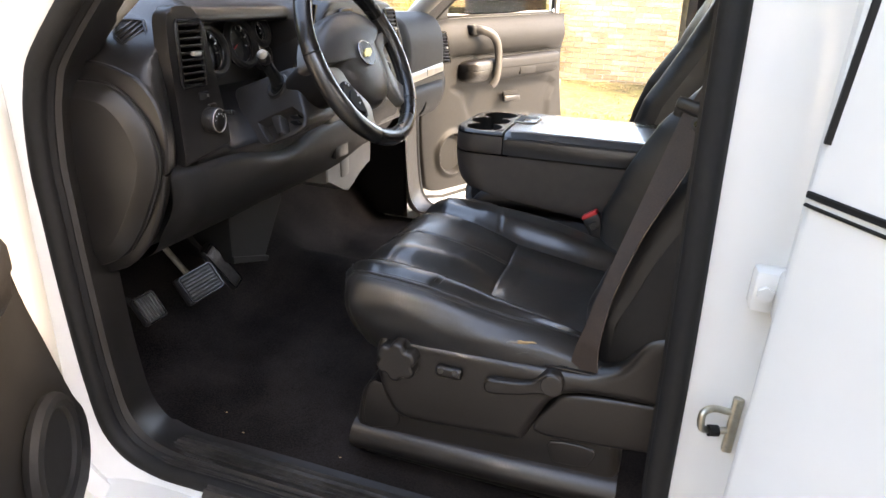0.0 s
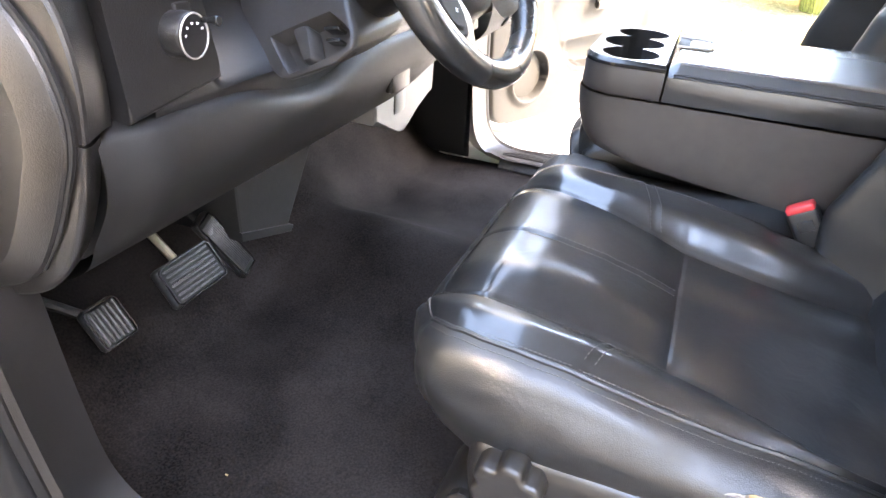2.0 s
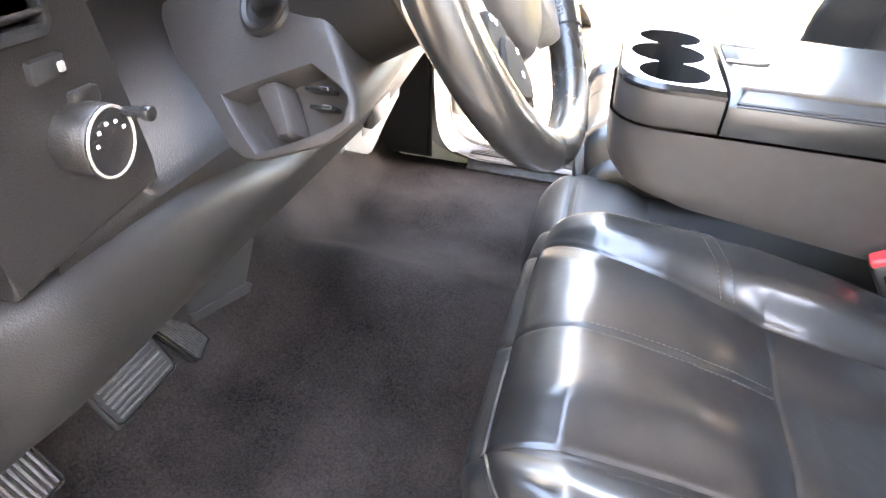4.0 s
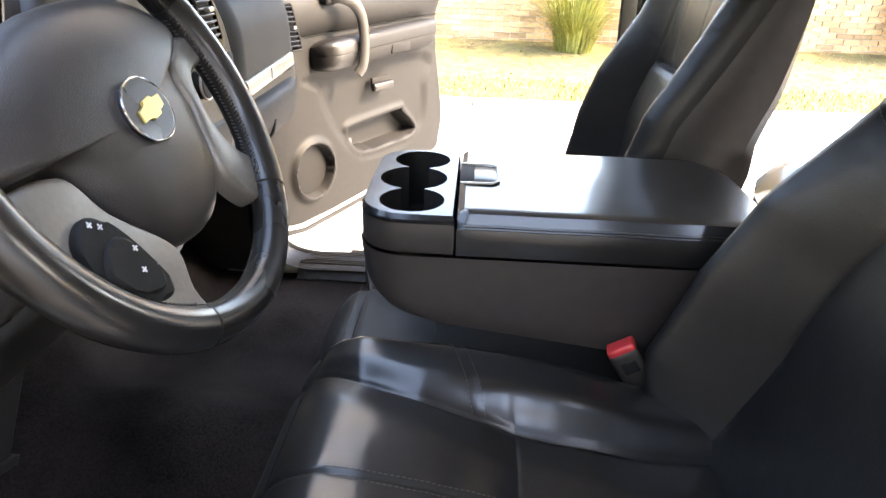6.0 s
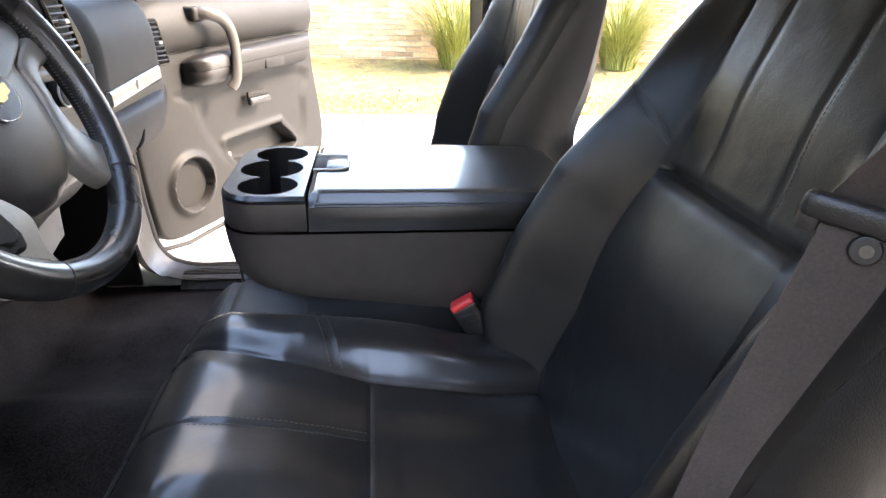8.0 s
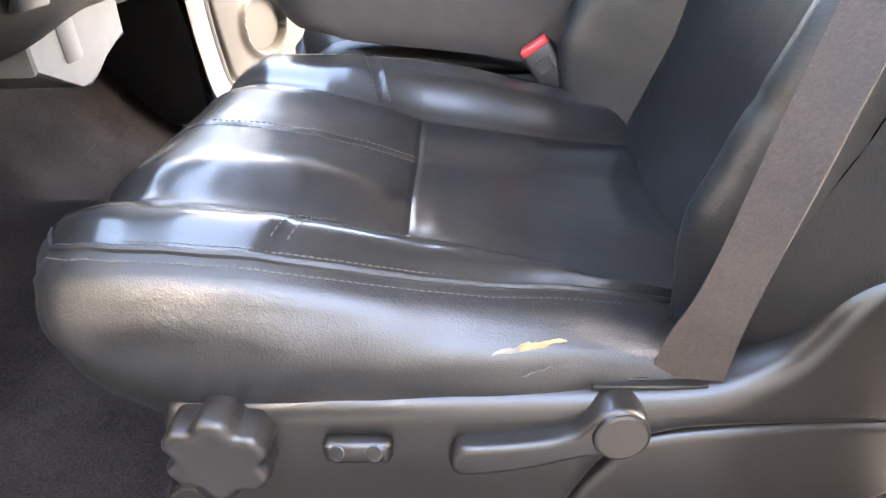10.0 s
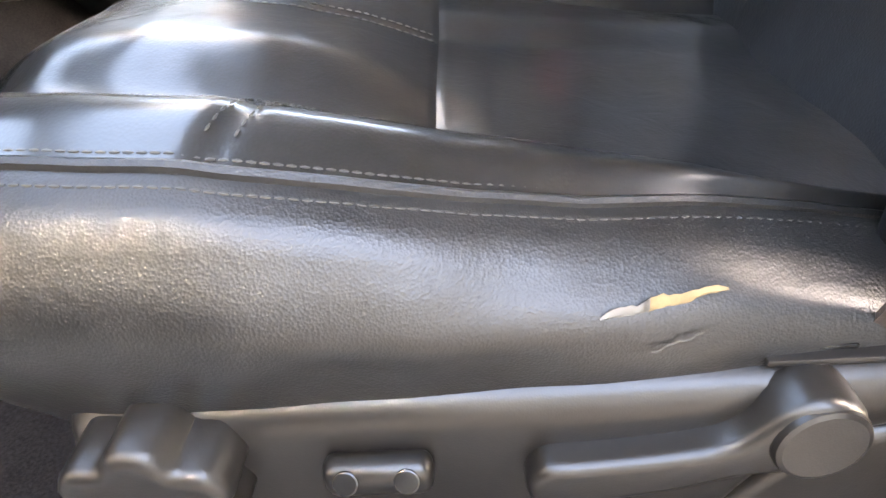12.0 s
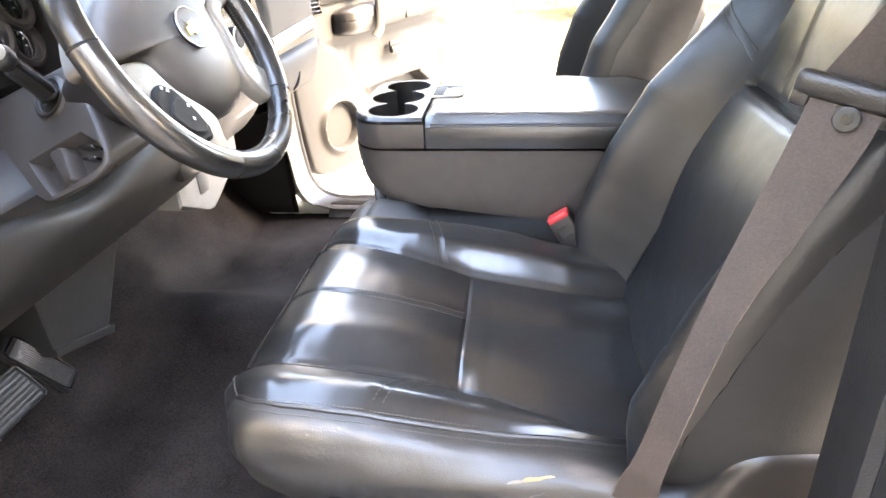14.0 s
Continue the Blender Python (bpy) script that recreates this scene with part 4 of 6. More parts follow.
bface = [[(0.4285, rows[-1][j][1], rows[-1][j][2]), (0.4285, rows[-1][j][1], 1.12)] for j in range(41)]
part("lid_side", merge(grid(rows_s), grid(rows_t), grid(lface), grid(bface)), LEATHER, lid)
for o, dz in ((0.0, -0.004), (0.003, -0.0075)):
    part("piping", tube([(r[0][0], r[0][1] - 0.0005 - o * 0.3, r[0][2] + dz + 0.004) for r in rows[1:-1]], 0.0018, 6), LEATHER, lid)
# cup tray with three joined wells
C = [(-0.062, -0.092, 0.0455), (-0.068, 0.0, 0.051), (-0.062, 0.092, 0.0455)]


def cup_edge(n=132):
    """Outline of the joined wells, walked round by angle from each centre."""
    pts = []
    for k in range(n):
        y = -0.1374 + 0.2748 * k / (n - 1)
        xs = [c[0] + math.sqrt(max(0, c[2] ** 2 - (y - c[1]) ** 2)) for c in C if abs(y - c[1]) <= c[2]]
        pts.append((max(xs) if xs else -0.045, y))
    left = []
    for k in range(n - 2, 0, -1):
        y = -0.1374 + 0.2748 * k / (n - 1)
        xs = [c[0] - math.sqrt(max(0, c[2] ** 2 - (y - c[1]) ** 2)) for c in C if abs(y - c[1]) <= c[2]]
        left.append((min(xs) if xs else -0.08, y))
    return pts + left


hole = cup_edge()
plan = arm_plan(-0.132, 0.0, 0.001, 16)


def ring_face(inner, outer, z):
    """A flat plate between two outlines, filled round the hole."""
    bm = bmesh.new()
    loops = []
    for poly in (inner, outer):
        vs = [bm.verts.new((x, y, z)) for x, y in poly]
        loops += [bm.edges.new((vs[k], vs[(k + 1) % len(vs)])) for k in range(len(vs))]
    bmesh.ops.triangle_fill(bm, use_beauty=True, use_dissolve=False, edges=loops)
    return bm


rim = [(x, y, 1.1755) for x, y in hole]
plan_in = [(-0.064 + (x + 0.064) * 0.955, y * 0.965) for x, y in plan]
tray = part("cup_tray", merge(ring_face(hole, plan_in, 1.1755), grid([[(x, y, 1.1755) for x, y in plan_in], [(x, y, 1.1690) for x, y in plan]], ring=True)), GLOSS, arm, "glossy black cup holder tray")
part("tray_edge", grid([[(x, y, 1.1695) for x, y in plan], [(x, y, 1.1640) for x, y in plan]], ring=True), GLOSS, tray)
part("cup_well", grid([[(x, y, z) for x, y, _ in rim] for z in (1.1755, 1.14, 1.09, 1.078)] + [[(-0.064 + (x + 0.064) * 0.9, y * 0.93, 1.075) for x, y, _ in rim]], ring=True) , RUBBER, tray, "black rubber lined cup wells")
part("well_floor", puffed([(-0.064 + (x + 0.064) * 0.91, y * 0.94) for x, y in hole], "z", [(0, 1.0745), (0.0005, 1.076)]), RUBBER, tray)
for c in C:
    for k in range(3):
        a = 0.5 + k * 2.1
        part("cup_rib", rbox((c[0] + 0.022 * math.cos(a), c[1] + 0.022 * math.sin(a), 1.079), (0.018, 0.004, 0.006), 0.001, 1), RUBBER, tray)
lat = part("lid_latch", rbox((0.040, 0.0, 1.1835), (0.034, 0.076, 0.006), 0.002), GLOSS, arm, "glossy black lid latch")
part("latch_frame", tube([(0.004, -0.044, 1.1860), (0.050, -0.044, 1.1868), (0.060, -0.036, 1.1868), (0.060, 0.036, 1.1868), (0.050, 0.044, 1.1868), (0.004, 0.044, 1.1868)], 0.0022, 6), SILVER, lat)
part("latch_recess", rbox((0.014, 0.0, 1.1845), (0.020, 0.074, 0.004), 0.001), RUBBER, lat)

# ---- seat belt and buckle ----
buckle = thing("belt_buckle", (0.26, -0.175, 0.90), "black belt buckle with a red release button", "belt buckle")
bm_ = Matrix.Translation((0.260, -0.176, 0.972)) @ Euler((0, radians(-35), radians(-8))).to_matrix().to_4x4()
part("buckle_body", rbox((0, 0, -0.008), (0.044, 0.028, 0.090), 0.006, 3, bm_), PLASTIC, buckle, "grained black buckle housing")
part("release_button", rbox((0, -0.001, 0.0385), (0.040, 0.025, 0.012), 0.004, 3, bm_), RED, buckle, "red release button")
part("buckle_label", rbox((0, -0.0155, 0.012), (0.022, 0.0012, 0.018), 0.0004, 1, bm_), GLOSS, buckle)
part("buckle_stalk", rbox((0.002, 0.0, -0.055), (0.024, 0.010, 0.06), 0.003, 2, bm_), RUBBER, buckle)

belt = thing("seat_belt", (0.30, -0.72, 0.90), "brown-grey webbing seat belt hanging by the driver's seat", "seat belt")
BELT = [((0.298, -0.694, 0.893), (0.024, -0.006, 0.002)), ((0.299, -0.703, 0.930), (0.020, -0.006, -0.004)), ((0.305, -0.711, 0.975), (0.0135, -0.006, -0.0105)), ((0.322, -0.713, 1.070), (0.006, -0.014, -0.018)),
        ((0.349, -0.704, 1.168), (0.006, -0.014, -0.018)), ((0.377, -0.703, 1.251), (0.013, -0.012, -0.016)), ((0.397, -0.704, 1.312), (0.019, -0.013, -0.009)), ((0.406, -0.703, 1.345), (0.020, -0.014, -0.006))]
both = spline([c + h for c, h in BELT], 8)
part("webbing", strap([q[:3] for q in both], [Vector(q[3:]) for q in both]), WEBBING, belt, "brown-grey ribbed lap webbing")
high_path = spline([(0.411, -0.688, 1.345), (0.440, -0.718, 1.42), (0.49, -0.775, 1.56), (0.52, -0.80, 1.70)], 6)
part("webbing", strap(high_path, Vector((0.020, -0.013, -0.004))), WEBBING, belt)
PM = Matrix.Translation((0.409, -0.706, 1.347)) @ Euler((0, radians(10), radians(-33))).to_matrix().to_4x4()
tongue = part("latch_plate", moved(merge(rbox((0, 0, 0), (0.088, 0.014, 0.020), 0.007, 3), rbox((0.008, 0.002, -0.012), (0.056, 0.008, 0.014), 0.003, 2), rbox((-0.036, 0.0, -0.010), (0.014, 0.010, 0.018), 0.004, 2), rbox((0.036, 0.0, -0.010), (0.014, 0.010, 0.018), 0.004, 2)), PM), PLASTIC, belt, "black plastic latch plate on the webbing")
part("metal_tongue", rbox((0.036, 0.004, -0.022), (0.010, 0.003, 0.010), 0.002, 1, PM), STEEL, tongue)
btn = part("stop_button", disc((0.404, -0.7085, 1.330), (-0.5, -0.85, 0.15), 0.0095, 0.006, 20, bev=0.0012), PLASTIC, belt, "round stop button on the webbing")
part("button_centre", disc((0.4025, -0.7112, 1.3305), (-0.5, -0.85, 0.15), 0.0042, 0.002, 14), GLOSS, btn)
gd = part("belt_guide", rbox((0.272, -0.689, 0.8885), (0.082, 0.024, 0.004), 0.0015), SATIN, belt, "black guide plate that the belt comes out of")
part("guide_lip", rbox((0.256, -0.692, 0.8915), (0.030, 0.008, 0.004), 0.0018), GLOSS, gd)

# ---- steering wheel and column ----
WC = Vector((-0.255, -0.415, 1.357))
ta = radians(27)
WN = Vector((math.cos(ta), -0.03, math.sin(ta))).normalized()
wy = Vector((0, 1, 0))
wy = (wy - WN * wy.dot(WN)).normalized()
wz = WN.cross(wy)
if wz.z < 0:
    wz = -wz
WM = Matrix(((wy.x, wz.x, WN.x, WC.x), (wy.y, wz.y, WN.y, WC.y), (wy.z, wz.z, WN.z, WC.z), (0, 0, 0, 1)))
wheel = thing("steering_wheel", tuple(WC), "black leather steering wheel with silver spokes and emblem", "steering wheel")


def wp(a, b, c=0.0):
    return WM @ Vector((a, b, c))


WR = radians(11)
WM = WM @ Matrix.Rotation(WR, 4, "Z")
R_RIM, R_TUBE = 0.1755, 0.0178
arcs = [(-52, 18, "grip_right"), (18, 162, "rim_top"), (162, 232, "grip_left"), (232, 308, "rim_bottom")]
for a0, a1, nm in arcs:
    pts = [wp(R_RIM * math.cos(radians(a)), R_RIM * math.sin(radians(a))) for a in np.linspace(a0 + 0.4, a1 - 0.4, 40)]
    grip = nm.startswith("grip")
    part("rim_grip" if grip else "rim", tube(pts, (lambda u: R_TUBE * (1.0 + 0.0)) if not grip else (lambda u: R_TUBE * (1.03 + 0.03 * math.sin(math.pi * u))), 16), LEATHER if grip else RIM, wheel, "stitched black leather grip" if grip else "smooth worn black rim section")
    if grip:
        bms = []
        for k in range(46):
            a = radians(a0 + 3 + (a1 - a0 - 6) * k / 45)
            r = R_RIM - R_TUBE * 0.98
            for c in (-0.004, 0.004):
                bms.append(tube([wp(r * math.cos(a), r * math.sin(a), c * 0.4), wp((r - 0.001) * math.cos(a + 0.012), (r - 0.001) * math.sin(a + 0.012), c * 1.6)], 0.0010, 5))
        part("grip_stitching", merge(*bms), THREAD, wheel, "lacing along the inner grip", "stuff")
for a in (-52, 18, 162, 232):
    d = Vector((-math.sin(radians(a)), math.cos(radians(a)), 0))
    part("rim_joint", disc(wp(R_RIM * math.cos(radians(a)), R_RIM * math.sin(radians(a))), WM.to_3x3() @ d, R_TUBE * 1.04, 0.0016, 24), RUBBER, wheel)
# airbag cover: a domed, rounded trapezoid
hub = spline([(-0.152, 0.046), (-0.10, 0.084), (0.0, 0.103), (0.10, 0.084), (0.152, 0.046), (0.146, 0.028), (0.102, 0.016), (0.088, -0.030), (0.058, -0.085), (0.0, -0.106), (-0.058, -0.085), (-0.088, -0.030), (-0.102, 0.016), (-0.146, 0.028)], 5, closed=True)
rows = []
for sc, c in ((1.0, -0.045), (1.0, -0.014), (0.985, -0.004), (0.95, 0.004), (0.85, 0.012), (0.6, 0.019), (0.3, 0.022), (0.02, 0.0225)):
    rows.append([tuple(wp(q[0] * sc, q[1] * sc, c - 0.008)) for q in hub])
part("airbag_cover", grid(rows, ring=True, caps=True), VINYL, wheel, "domed grey-black airbag cover")
em = part("emblem", moved(disc((0, 0, 0), (0, 0, 1), 0.030, 0.006, 36, bev=0.0015), WM @ Matrix.Translation((0, 0.004, 0.0155)) @ Matrix.Diagonal((1.0, 0.86, 1, 1))), EMBLEM, wheel, "dark oval emblem with a gold bar")
part("emblem_ring", moved(ring_bm((0, 0, 0), (0, 0, 1), 0.030, 0.0010, 40), WM @ Matrix.Translation((0, 0.004, 0.0180)) @ Matrix.Diagonal((1.0, 0.86, 1, 1))), CHROME, em)
part("emblem_bar", moved(prism([(-0.021, -0.006), (-0.008, -0.006), (-0.006, -0.010), (0.008, -0.010), (0.009, -0.006), (0.020, -0.006), (0.023, 0.005), (0.010, 0.005), (0.008, 0.009), (-0.006, 0.009), (-0.008, 0.005), (-0.019, 0.005)], "z", 0.0, 0.003, 0.0008, 1), WM @ Matrix.Translation((0, 0.004, 0.0180)) @ Matrix.Diagonal((0.88, 0.88, 1, 1))), GOLD, em)
# four spokes: each side is a silver bow from the upper to the lower spoke, the left one holds the buttons
left = [(-0.166, 0.022), (-0.104, 0.012), (-0.091, -0.030), (-0.063, -0.084), (-0.080, -0.118), (-0.086, -0.150), (-0.128, -0.118), (-0.140, -0.100), (-0.158, -0.062), (-0.168, -0.020)]
spk = part("spoke", moved(puffed([tuple(q) for q in spline(left, 6, closed=True)], "z", [(0, -0.024), (0, -0.008), (0.0015, -0.003), (0.004, -0.0006), (0.006, 0.0)]), WM), SPOKE, wheel, "satin silver spoke with a button pad")
pad = spline([(-0.122, -0.016), (-0.108, -0.042), (-0.106, -0.094), (-0.128, -0.092), (-0.152, -0.056), (-0.146, -0.024)], 5, closed=True)
pd = part("button_pad", moved(prism([tuple(q) for q in pad], "z", -0.002, 0.009, 0.004, 3), WM), RUBBER, spk, "black rocker button pad")
part("button_rocker", moved(prism([tuple(q) for q in spline([(-0.128, -0.036), (-0.112, -0.046), (-0.112, -0.084), (-0.130, -0.084), (-0.150, -0.052)], 4, closed=True)], "z", 0.007, 0.013, 0.003, 2), WM), RUBBER, pd)
for bx, by, bz in ((-0.128, -0.020, 0.0098), (-0.122, -0.026, 0.0098), (-0.116, -0.052, 0.0136), (-0.124, -0.066, 0.0136), (-0.109, -0.074, 0.0098)):
    part("button_mark", moved(merge(rbox((bx, by, bz), (0.005, 0.0014, 0.0008), 0.0002, 1), rbox((bx, by, bz), (0.0014, 0.005, 0.0008), 0.0002, 1)), WM), WHITE_MARK, pd)
right = [(0.166, 0.024), (0.104, 0.012), (0.091, -0.030), (0.063, -0.084), (0.084, -0.138), (0.128, -0.118), (0.108, -0.082), (0.104, -0.058), (0.112, -0.030), (0.128, -0.010), (0.168, -0.004)]
part("spoke", moved(puffed([tuple(q) for q in spline(right, 6, closed=True)], "z", [(0, -0.024), (0, -0.008), (0.0015, -0.003), (0.004, -0.0006), (0.006, 0.0)]), WM), SPOKE, wheel, "open satin silver spoke")
part("hub_back", moved(disc((0, 0, -0.045), (0, 0, 1), 0.075, 0.05, 32), WM), PLASTIC, wheel)

col = thing("steering_column", (-0.45, -0.41, 1.24), "dark steering column shroud with ignition lock and tilt lever", "steering column")
sec = [(-0.150, 0.02), (-0.130, 0.070), (-0.05, 0.092), (0.06, 0.092), (0.125, 0.07), (0.140, 0.0), (0.125, -0.060), (0.06, -0.092), (-0.07, -0.094), (-0.138, -0.055)]
CM = WM @ Matrix.Rotation(-WR, 4, "Z")


def cp(a, b, c=0.0):
    return CM @ Vector((a, b, c))


# the shroud's flat left face leans up towards the driver
sn = Vector((-0.304, -0.795, 0.525)).normalized()
s1 = (Vector((1, 0, 0)) - sn * sn.x).normalized()
s2 = sn.cross(s1)
SM = Matrix(((s1.x, s2.x, sn.x, -0.456), (s1.y, s2.y, sn.y, -0.470), (s1.z, s2.z, sn.z, 1.230), (0, 0, 0, 1)))
SHEAR = Matrix(((s1.x, s2.x, 0.05, -0.456), (s1.y, s2.y, -0.98, -0.470), (s1.z, s2.z, 0.0, 1.230), (0, 0, 0, 1)))
face = [(-0.143, 0.070), (-0.058, 0.090), (0.020, 0.107), (0.048, 0.104), (0.082, 0.053), (0.128, -0.018), (0.130, -0.034), (0.108, -0.053), (0.035, -0.076), (0.015, -0.076), (-0.039, -0.054), (-0.092, -0.004), (-0.140, 0.055)]
shroud_face = []
for i in range(len(face)):
    p0, p1, p2 = (np.array(face[(i + k) % len(face)]) for k in (-1, 0, 1))
    for t in (0.16, 0.32, 0.5, 0.68, 0.84):
        a_, b_ = p1 + (p0 - p1) * 0.22, p1 + (p2 - p1) * 0.22
        shroud_face.append(tuple(a_ * (1 - t) ** 2 + p1 * 2 * t * (1 - t) + b_ * t * t))
rec = [tuple(q) for q in spline([(-0.025, -0.022), (-0.018, -0.014), (0.062, 0.012), (0.078, 0.012), (0.114, -0.008), (0.117, -0.022), (0.108, -0.036), (0.038, -0.063), (0.022, -0.062)], 4, closed=True)]
# its cap is open where the recess of the tilt lever sinks in
mid = (sum(q[0] for q in shroud_face) / len(shroud_face), sum(q[1] for q in shroud_face) / len(shroud_face))
hull = []
for inset, h in ((0.004, -0.15), (0, -0.09), (0, -0.012), (0.0015, -0.005), (0.005, -0.001), (0.008, 0.0)):
    hull.append([])
    for qx, qy in shroud_face:
        far = math.hypot(qx - mid[0], qy - mid[1])
        hull[-1].append((qx - (qx - mid[0]) / far * inset, qy - (qy - mid[1]) / far * inset, h))
shroud = grid(hull, ring=True)
edges = [e for e in shroud.edges if e.is_boundary and e.verts[0].co.z > -0.0005 and e.verts[1].co.z > -0.0005]
loop = [shroud.verts.new((qx, qy, 0.0)) for qx, qy in rec]
edges += [shroud.edges.new((loop[k], loop[k - 1])) for k in range(len(loop))]
bmesh.ops.triangle_fill(shroud, use_beauty=True, use_dissolve=False, edges=edges)
part("lower_shroud", moved(shroud, SHEAR), COLUMN, col, "dark plastic column shroud with a flat face")
rows = []
for c, sc in ((-0.25, 0.50), (-0.16, 0.55), (-0.075, 0.58), (-0.065, 0.52)):
    rows.append([tuple(cp(q[0] * sc * 0.80 + 0.045 * smoothstep(-0.08, -0.25, c), q[1] * sc - 0.02 * smoothstep(-0.08, -0.25, c), c)) for q in spline(sec, 4, closed=True)])
part("wheel_collar", grid(rows, ring=True, caps=True), PLASTIC, col)

foot = SM @ Vector((0.007, 0.066, 0.0))
bore = part("shift_boot", ring_bm(foot, sn, 0.0250, 0.0055, 30), SATIN, col, "ring round the turn stalk boot")
part("bore_plug", disc(foot, sn, 0.023, 0.004, 24), RUBBER, bore)
knob_at = Vector((-0.416, -0.525, 1.350))
st = part("turn_stalk", tube(spline([foot, foot.lerp(knob_at, 0.35) + Vector((0.004, 0, 0)), foot.lerp(knob_at, 0.8), knob_at], 5), lambda u: 0.0140 - 0.002 * u, 14), GLOSS, col, "black stalk with a pale rounded knob")
part("stalk_knob", tube(spline([knob_at.lerp(foot, 0.05), knob_at.lerp(foot, -0.10), knob_at.lerp(foot, -0.24)], 5), lambda u: 0.0140 * (1 - 0.55 * abs(2 * u - 1) ** 3), 14), PLASTIC, st, "dark knob with a pale cap")
part("knob_cap", tube(spline([knob_at.lerp(foot, -0.20), knob_at.lerp(foot, -0.30)], 4), lambda u: 0.0105 * (1 - 0.75 * u * u), 14), SILVER, st)
pk = part("tilt_recess", moved(puffed(rec, "z", [(-0.001, 0.0), (0.001, -0.002), (0.003, -0.020), (0.005, -0.024), (0.007, -0.0245)]), SM), COLUMN, col, "deep recess with the tilt lever")
part("tilt_lever", moved(merge(puffed([tuple(q) for q in spline([(0.014, -0.010), (0.036, -0.002), (0.052, -0.022), (0.064, -0.044), (0.050, -0.050), (0.034, -0.034)], 4, closed=True)], "z", [(0, -0.022), (0, -0.004), (0.003, 0.001), (0.005, 0.0015)])), SM), COLUMN, pk, "dark curved tilt lever")
part("recess_catch", moved(merge(rbox((0.080, -0.005, -0.010), (0.026, 0.004, 0.016), 0.001, 1), rbox((0.088, -0.020, -0.010), (0.024, 0.004, 0.016), 0.001, 1)), SM), GLOSS, pk)
stalk2 = [cp(0.08, 0.05, -0.22), cp(0.10, 0.12, -0.15), cp(0.11, 0.17, -0.12)]
part("shift_lever", tube(spline(stalk2, 5), lambda u: 0.008 + 0.008 * u * u, 10), GLOSS, col, "black gear lever behind the wheel")

# ---- dashboard ----
dash = thing("dashboard", (-0.6, 0, 1.0), "dark grey moulded dashboard with round gauges and air vents", "dashboard")


def dash_profile(y):
    """Outline in x and z at one place across the cab."""
    end = smoothstep(0.66, 0.83, -y) + smoothstep(0.76, 0.88, y)
    gauge = smoothstep(-0.615, -0.585, y) * smoothstep(-0.215, -0.245, y)
    stack = smoothstep(-0.235, -0.20, y) * smoothstep(0.345, 0.305, y)
    pod = smoothstep(-0.775, -0.752, y) * smoothstep(-0.58, -0.60, y)
    drv = smoothstep(0.0, -0.25, y)
    top = 1.425 + 0.03 * drv + 0.012 * stack + 0.012 * pod - 0.05 * end - 0.030 * smoothstep(0.63, 0.70, -y)
    fx = -0.475 - 0.10 * end * (1 - pod) + 0.012 * stack
    pts = [(-1.10, 1.36), (-0.86, top - 0.02), (-0.68, top), (-0.565 - 0.03 * end, top - 0.004)]
    pts += [(fx - 0.045 - 0.02 * gauge, top - 0.018), (fx - 0.012 - 0.055 * gauge, top - 0.05 + 0.012 * gauge), (fx - 0.004 - 0.135 * gauge, top - 0.10 + 0.045 * gauge), (fx - 0.155 * gauge, 1.30 - 0.02 * gauge)]
    pts += [(fx + 0.006 - 0.10 * gauge, 1.235), (fx + 0.012 - 0.01 * gauge, 1.185)]
    lowz = 1.10 - 0.02 * drv
    pts += [(fx + 0.010, 1.165), (fx - 0.01, lowz + 0.02), (fx - 0.10, lowz - 0.02), (-0.80, lowz - 0.02), (-1.10, 1.05)]
    return pts


ysd = np.concatenate([np.linspace(-0.70, -0.55, 30), np.linspace(-0.545, -0.26, 24), np.linspace(-0.255, 0.36, 46), np.linspace(0.37, 0.83, 36)])
rows = [[(q[0], y, q[1]) for q in spline(dash_profile(y), 4)] for y in ysd]
part("dash_shell", grid(rows, caps=False), PLASTIC, dash, "dark grey soft-grained dashboard shell")
# passenger side pad and glovebox door, a touch proud of the shell
rows = []
for y in np.linspace(0.345, 0.745, 30):
    e = smoothstep(0.345, 0.375, y) * smoothstep(0.745, 0.71, y)
    rows.append([(q[0] + 0.006 * e + 0.012 * e * math.sin(math.pi * k / 20), y, q[1]) for k, q in enumerate(spline([(-0.56, 1.428), (-0.505, 1.405), (-0.478, 1.35), (-0.468, 1.28), (-0.462, 1.205)], 5))])
part("glovebox_lid", grid(rows), TRIM, dash, "smooth upper glovebox lid toned as lit")
sl = [[(-0.450 + o, y, lerped(y, [(0.37, 1.2185), (0.70, 1.2315)]) + z) for o, z in ((-0.012, -0.016), (0.002, -0.015), (0.0045, -0.010), (0.003, 0.012), (0.0, 0.016), (-0.012, 0.017))] for y in np.linspace(0.365, 0.70, 12)]
strip = part("trim_strip", grid(sl, caps=True, ring=True), SILVER, dash, "brushed silver trim strip on the glovebox")
part("strip_handle", rbox((-0.446, 0.555, 1.226), (0.006, 0.075, 0.026), 0.002, 2), SILVER, strip)
rows = []
for y in np.linspace(0.33, 0.80, 30):
    e = 1 - 0.6 * smoothstep(0.66, 0.80, y)
    rows.append([(q[0] - 0.05 * (1 - e), y, q[1] + 0.02 * (1 - e)) for q in spline([(-0.47, 1.188), (-0.443, 1.17), (-0.440, 1.13), (-0.455, 1.085), (-0.50, 1.055), (-0.62, 1.045)], 5)])
lg = part("lower_glovebox", grid(rows), TRIM, dash, "lower glovebox door toned as lit, with a finger slot")
part("finger_slot", tube(spline([(-0.455, 0.47, 1.085), (-0.446, 0.485, 1.10), (-0.444, 0.50, 1.125)], 4), 0.006, 8), RUBBER, lg)


